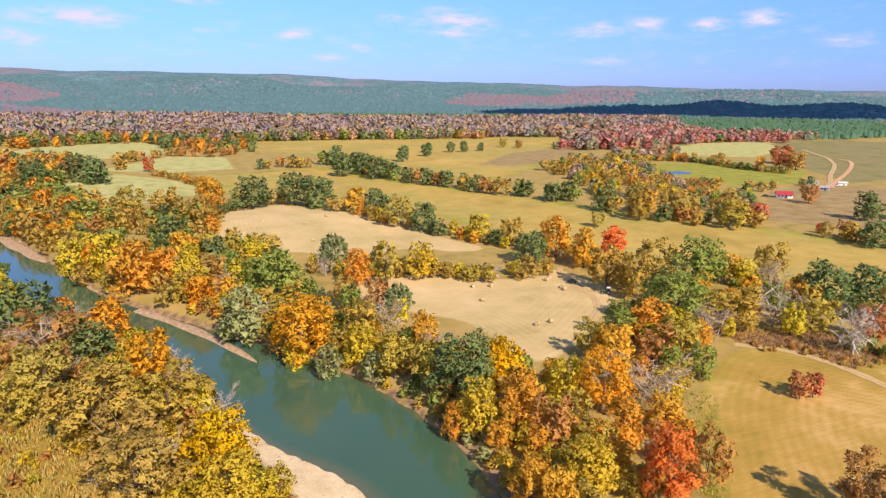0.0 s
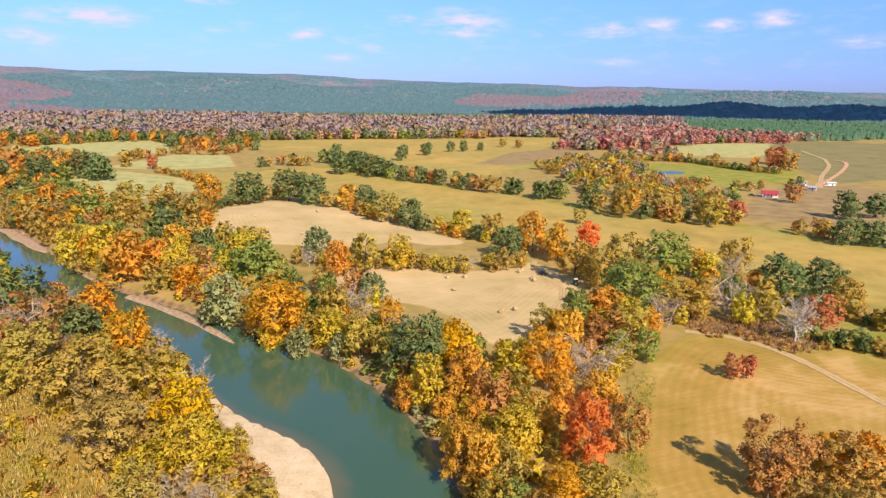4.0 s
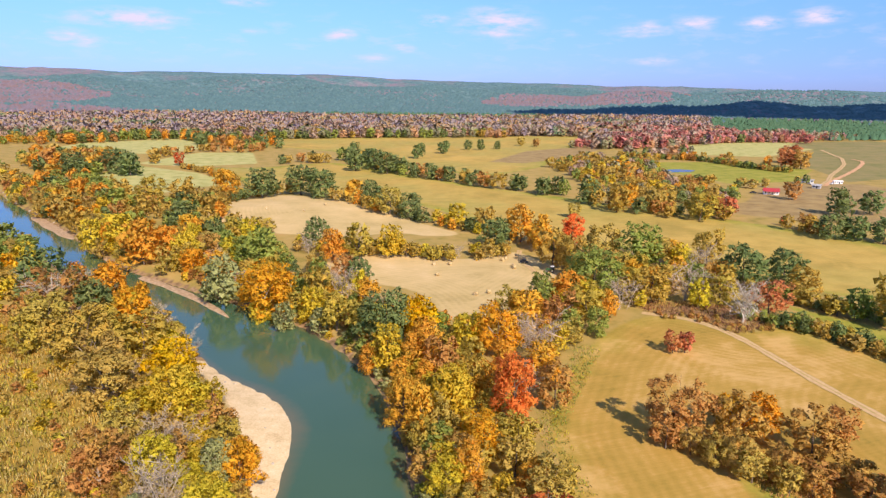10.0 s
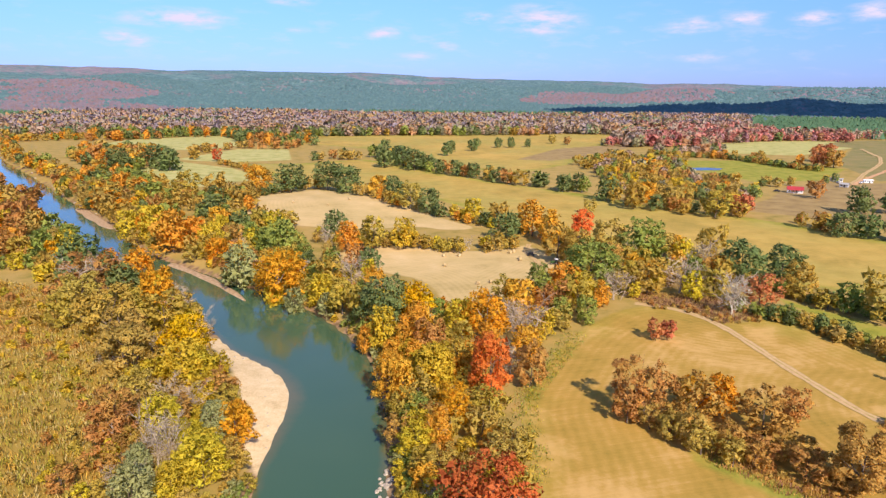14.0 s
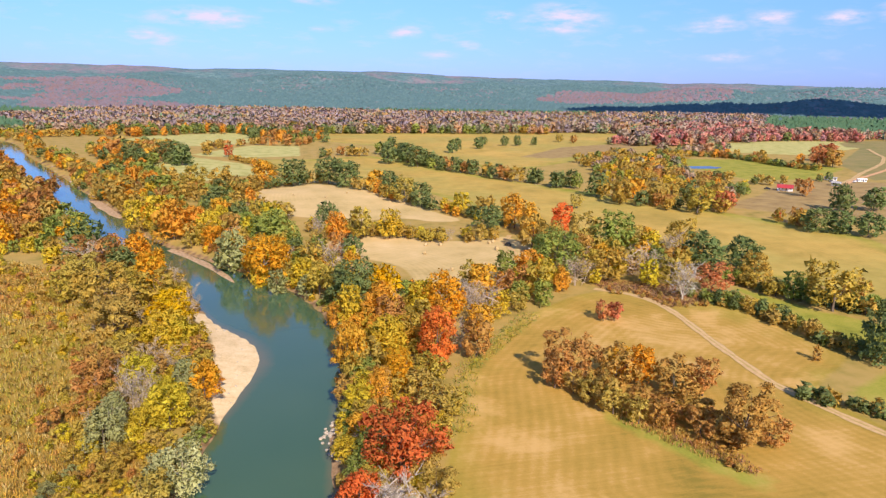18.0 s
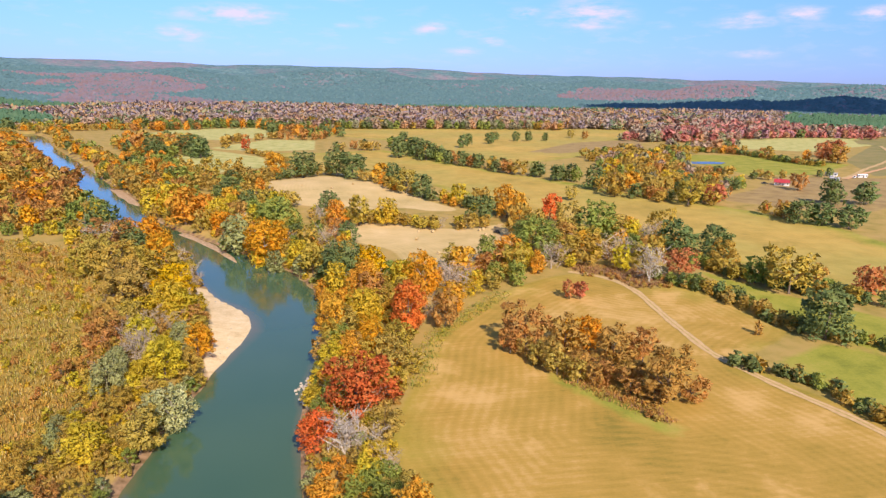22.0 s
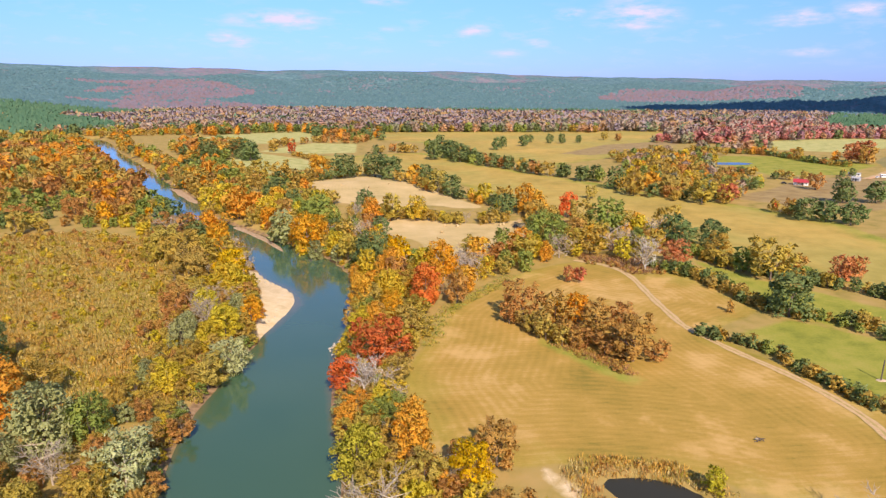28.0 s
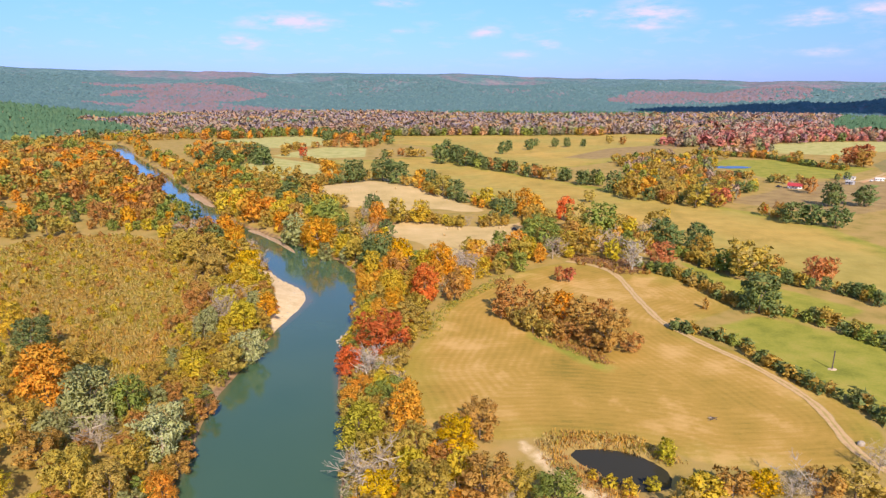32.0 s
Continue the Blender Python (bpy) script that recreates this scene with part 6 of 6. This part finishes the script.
join_stuff()
def far_woods(name, count, r0, r1, sizes, fine, codes, label, seed, keep):
    """Distant forest as one object: every tree a small crown of leaf clumps, farther off a lumpy dome."""
    rng = np.random.default_rng(seed)
    r = np.sqrt(rng.uniform(r0 ** 2, r1 ** 2, count * 3))
    az = np.radians(rng.uniform(-36, 59, count * 3))
    x, y = -100 + r * np.sin(az), -150 + r * np.cos(az)
    ok = keep(x, y, r, np.degrees(az)) & ~in_fields(x, y, 6.0) & (polygon_distance(x, y, RIVER) > 8)
    x, y, r = x[ok][:count], y[ok][:count], r[ok][:count]
    n = len(x)
    h = rng.uniform(*sizes, n)
    pine = codes == ["pine"]
    w = h * rng.uniform(0.36, 0.48, n) if fine else h * rng.uniform(0.75, 1.0, n)
    zone = wave(x, y, 420, seed + 60) + 0.6 * wave(x, y, 150, seed + 70) + rng.normal(size=n) * 0.42
    code = np.clip(((zone + 1.7) / 3.4 * len(codes)).astype(int), 0, len(codes) - 1)
    if fine and not pine:
        verts, normals, index = [], [], []
        shapes = LOBES["round", fine] + LOBES["open", fine] + LOBES["spread", fine]
        pick, ground = rng.integers(0, len(shapes), n), height(x, y)
        for i, (v, soft) in enumerate(shapes):
            at = np.flatnonzero(pick == i)
            a = rng.uniform(0, 6.283, (len(at), 1))
            vx, vy = v[None, :, 0] * np.cos(a) - v[None, :, 1] * np.sin(a), v[None, :, 0] * np.sin(a) + v[None, :, 1] * np.cos(a)
            size = (w[at] / 4.8)[:, None]
            verts.append(np.stack([x[at, None] + vx * size, y[at, None] + vy * size, ground[at, None] + v[None, :, 2] * (h[at] / 11.8)[:, None]], 2).reshape(-1, 3))
            nx, ny = soft[None, :, 0] * np.cos(a) - soft[None, :, 1] * np.sin(a), soft[None, :, 0] * np.sin(a) + soft[None, :, 1] * np.cos(a)
            normals.append(np.stack([nx, ny, np.broadcast_to(soft[None, :, 2] + 0.3, nx.shape)], 2).reshape(-1, 3))
            index.append(np.repeat(code[at], len(v) // 3))
        v, soft = np.concatenate(verts), np.concatenate(normals)
        me = mesh_from(name, v, np.arange(len(v)).reshape(-1, 3), [CANOPY[q] for q in codes], np.concatenate(index), True)
        me.normals_split_custom_set_from_vertices((soft / np.linalg.norm(soft, axis=1)[:, None]).tolist())
        return tagged(new(name, me), label, "woods", kind="stuff")
    sink = 0.0 if fine else 0.35
    z = height(x, y) - h * sink
    sides, rings = (6, ((0.1, 1.0), (0.55, 0.62), (0.84, 0.26))) if fine else (5, ((0.3, 1.0),))
    k = np.arange(sides) * 6.283 / sides
    turn = rng.uniform(0, 6.283, (n, 1))
    layers = []
    for up, wide in rings:
        rad = w[:, None] * wide * rng.uniform(0.72, 1.25, (n, sides))
        layers.append(np.stack([x[:, None] + rad * np.cos(k + turn), y[:, None] + rad * np.sin(k + turn), z[:, None] + h[:, None] * (up + rng.uniform(-0.07, 0.07, (n, sides)))], 2))
    apex = np.c_[x + rng.normal(size=n) * w * 0.15, y + rng.normal(size=n) * w * 0.15, z + h][:, None, :]
    v = np.concatenate(layers + [apex], 1)
    per = v.shape[1]
    one = []
    for i in range(sides):
        j = (i + 1) % sides
        for q in range(len(rings) - 1):
            a, b = q * sides, (q + 1) * sides
            one += [(a + i, a + j, b + j), (a + i, b + j, b + i)]
        a = (len(rings) - 1) * sides
        one.append((a + i, a + j, per - 1))
    f = (np.array(one)[None] + (np.arange(n) * per)[:, None, None]).reshape(-1, 3)
    v = v.reshape(-1, 3)
    idx = np.repeat(code, len(one))
    if fine:
        t = np.repeat(np.arange(n), fine)
        d = rng.normal(size=(len(t), 3))
        d[:, 2] = np.abs(d[:, 2])
        d /= np.linalg.norm(d, axis=1)[:, None]
        c = np.c_[x[t], y[t], z[t] + h[t] * 0.45] + d * np.c_[w[t], w[t], h[t] * 0.52] * 0.8
        s = (w[t] * rng.uniform(0.1, 0.24, len(t)))[:, None]
        tri = np.stack([c + rng.normal(size=c.shape) * s for _ in range(3)], 1).reshape(-1, 3)
        f = np.concatenate([f, np.arange(len(tri)).reshape(-1, 3) + len(v)])
        v = np.concatenate([v, tri])
        idx = np.concatenate([idx, code[t]])
    me = mesh_from(name, v, f, [CANOPY[q] for q in codes], idx, True)
    owner = np.concatenate([np.repeat(np.arange(n), per)] + ([np.repeat(t, 3)] if fine else []))
    out = (v - np.c_[x, y, z + h * 0.35][owner]) / np.c_[w, w, h * 0.6][owner]
    out = out * 0.42 + rng.normal(size=v.shape) * 0.1 + np.array([0, -0.1, 0.75])
    me.normals_split_custom_set_from_vertices((out / np.linalg.norm(out, axis=1)[:, None]).tolist())
    return tagged(new(name, me), label, "woods", kind="stuff")


def pine_patch(x, y, r, az):
    return ((np.sin(x * 0.0031 + 1.0) + np.sin(y * 0.0042 + x * 0.0012) + np.sin((x + y) * 0.0021 + 2) > np.maximum(2.6 - (r - 1500) * 0.0036, -1.2)) & (r > 1500)) | ((az < -19 + 5 * wave(x, y, 500, 4)) & (r > 900 + 120 * wave(x, y, 260, 6))) | ((az > 39) & (r > 1280) & (r < 1950) & (az > 39 + (1400 - r) * 0.02)) | ((az > 37 + 2 * wave(x, y, 300, 12)) & (r > 2650))


FRONT_X, FRONT_Y = [-900, -560, -480, -350, -80, 250, 330, 340, 460, 560, 720, 900, 1200, 1500], [700, 860, 960, 1040, 935, 905, 890, 650, 640, 690, 705, 700, 725, 660]


def behind(x, y):
    return y > np.interp(x, FRONT_X, FRONT_Y)


# the tones named here already hold the haze of distance
AUTUMN = ["green", "olive", "tan", "orange", "mauve", "tan", "rust", "mauve", "olive"]
far_woods("far_woods", 5600, 700, 1300, (12, 19), "grain", ["green", "olive", "tan", "orange", "tan", "mauve", "tan", "rust", "orange", "olive", "green"], "distant autumn forest in brown, orange and maroon", 1, lambda x, y, r, az: ~pine_patch(x, y, r, az) & behind(x, y) & (az < 31))
far_woods("far_woods", 3000, 800, 1420, (12, 19), "grain", ["green", "olive", "orange", "tan", "scarlet", "rust", "scarlet", "tan", "olive"], "distant wood in scarlet, rust and orange", 4, lambda x, y, r, az: ~pine_patch(x, y, r, az) & behind(x, y) & (az > 30))
far_woods("far_woods", 9500, 1250, 1950, (11, 16), "dust", AUTUMN, "distant autumn forest in brown, orange and maroon", 2, lambda x, y, r, az: ~pine_patch(x, y, r, az) & ((az < 31) | (r > 1400)))
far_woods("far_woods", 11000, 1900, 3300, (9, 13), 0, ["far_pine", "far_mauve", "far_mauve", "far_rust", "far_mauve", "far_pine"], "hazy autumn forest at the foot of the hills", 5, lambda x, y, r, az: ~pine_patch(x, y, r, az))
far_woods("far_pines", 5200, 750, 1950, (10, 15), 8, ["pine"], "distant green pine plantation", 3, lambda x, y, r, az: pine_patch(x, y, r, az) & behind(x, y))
far_woods("far_pines", 20000, 1900, 3700, (9, 13), 0, ["far_pine"], "haze-tinted green pine woods at the foot of the hills", 6, lambda x, y, r, az: pine_patch(x, y, r, az))


def weeds(name, poly, count, h0, h1, codes, label, seed):
    rng = np.random.default_rng(seed)
    p = np.array(poly, float)
    lo, hi = p.min(0), p.max(0)
    x, y = rng.uniform(lo[0], hi[0], count * 2), rng.uniform(lo[1], hi[1], count * 2)
    ok = polygon_distance(x, y, poly) < 1.5
    x, y = x[ok][:count], y[ok][:count]
    n, q = len(x), 6
    z = height(x, y)
    t = np.repeat(np.arange(n), q)
    k = n * q
    h = rng.uniform(h0, h1, n)[t] * rng.uniform(0.6, 1.1, k)
    a = rng.uniform(0, 6.283, k)
    lean = h * rng.uniform(0.15, 0.6, k)
    px, py = x[t] + rng.normal(size=k) * 0.5, y[t] + rng.normal(size=k) * 0.5
    dx, dy = np.cos(a), np.sin(a)
    wd = rng.uniform(0.035, 0.09, k)
    b = z[t] - 0.1
    quad = np.stack([np.c_[px + dy * wd * 0.5, py - dx * wd * 0.5, b], np.c_[px - dy * wd * 0.5, py + dx * wd * 0.5, b], np.c_[px + dx * lean - dy * wd, py + dy * lean + dx * wd, b + h], np.c_[px + dx * lean + dy * wd, py + dy * lean - dx * wd, b + h * 0.9]], 1)[:, ::-1].reshape(-1, 3)
    zone = 1.1 * wave(x, y, 70, seed) + 0.6 * wave(x, y, 22, seed + 1) + rng.normal(size=n) * 0.7
    idx = np.clip(np.digitize(zone, [-1.1, -0.2, 0.6, 1.6]), 0, len(codes) - 1)[t]
    me = mesh_from(name, quad, np.arange(k * 4).reshape(-1, 4), [LEAF[c] for c in codes], idx, True)
    me.normals_split_custom_set_from_vertices(np.repeat(np.c_[rng.normal(size=k) * 0.45, rng.normal(size=k) * 0.45 - 0.3, np.full(k, 0.85)], 4, 0).tolist())
    return tagged(new(name, me), label, "weeds", kind="stuff")


weeds("tall_weeds", FIELDS["weeds"][0], 20000, 0.5, 1.5, ["weed_rust", "weed_gold", "weed_pale", "weed_green", "weed_gold"], "tall dry golden weeds of an unmown river meadow", 9)
weeds("scrub", [(12, 30), (24, 22), (27, 4), (44, 9), (44, 24), (30, 34), (14, 42)], 1500, 0.4, 1.1, ["briar", "weed_rust", "briar", "briar", "ru"], "brown scrub and briars beside the dirt track", 21)
weeds("scrub", [(-28, -64), (-20, -77), (-12, -90), (-13.5, -93), (-21.5, -81), (-30, -66)], 420, 0.4, 1.2, ["briar", "ru", "weed_rust", "briar", "ru"], "brown scrub along the edge of the clump", 22)
weeds("lush_grass", [(-25, 9), (-45, -15), (-58, -30), (-65, -55), (-69, -66), (-66.5, -66.5), (-62, -55), (-55.5, -33), (-42, -17), (-22.5, 6)], 2600, 0.25, 0.7, ["ol", "gr", "yg", "gr", "weed_green"], "lush green growth along the wood's edge", 24)
weeds("reeds", [(-44, -136), (-42, -146), (-36, -153), (-32, -159), (-36, -160), (-42, -152), (-47, -138), (-40, -132), (-24, -137), (-16, -148), (-20, -146), (-28, -139)], 900, 0.4, 1.3, ["ru", "weed_gold", "weed_pale", "weed_green", "weed_rust"], "dry reeds and weeds round the pond", 23)
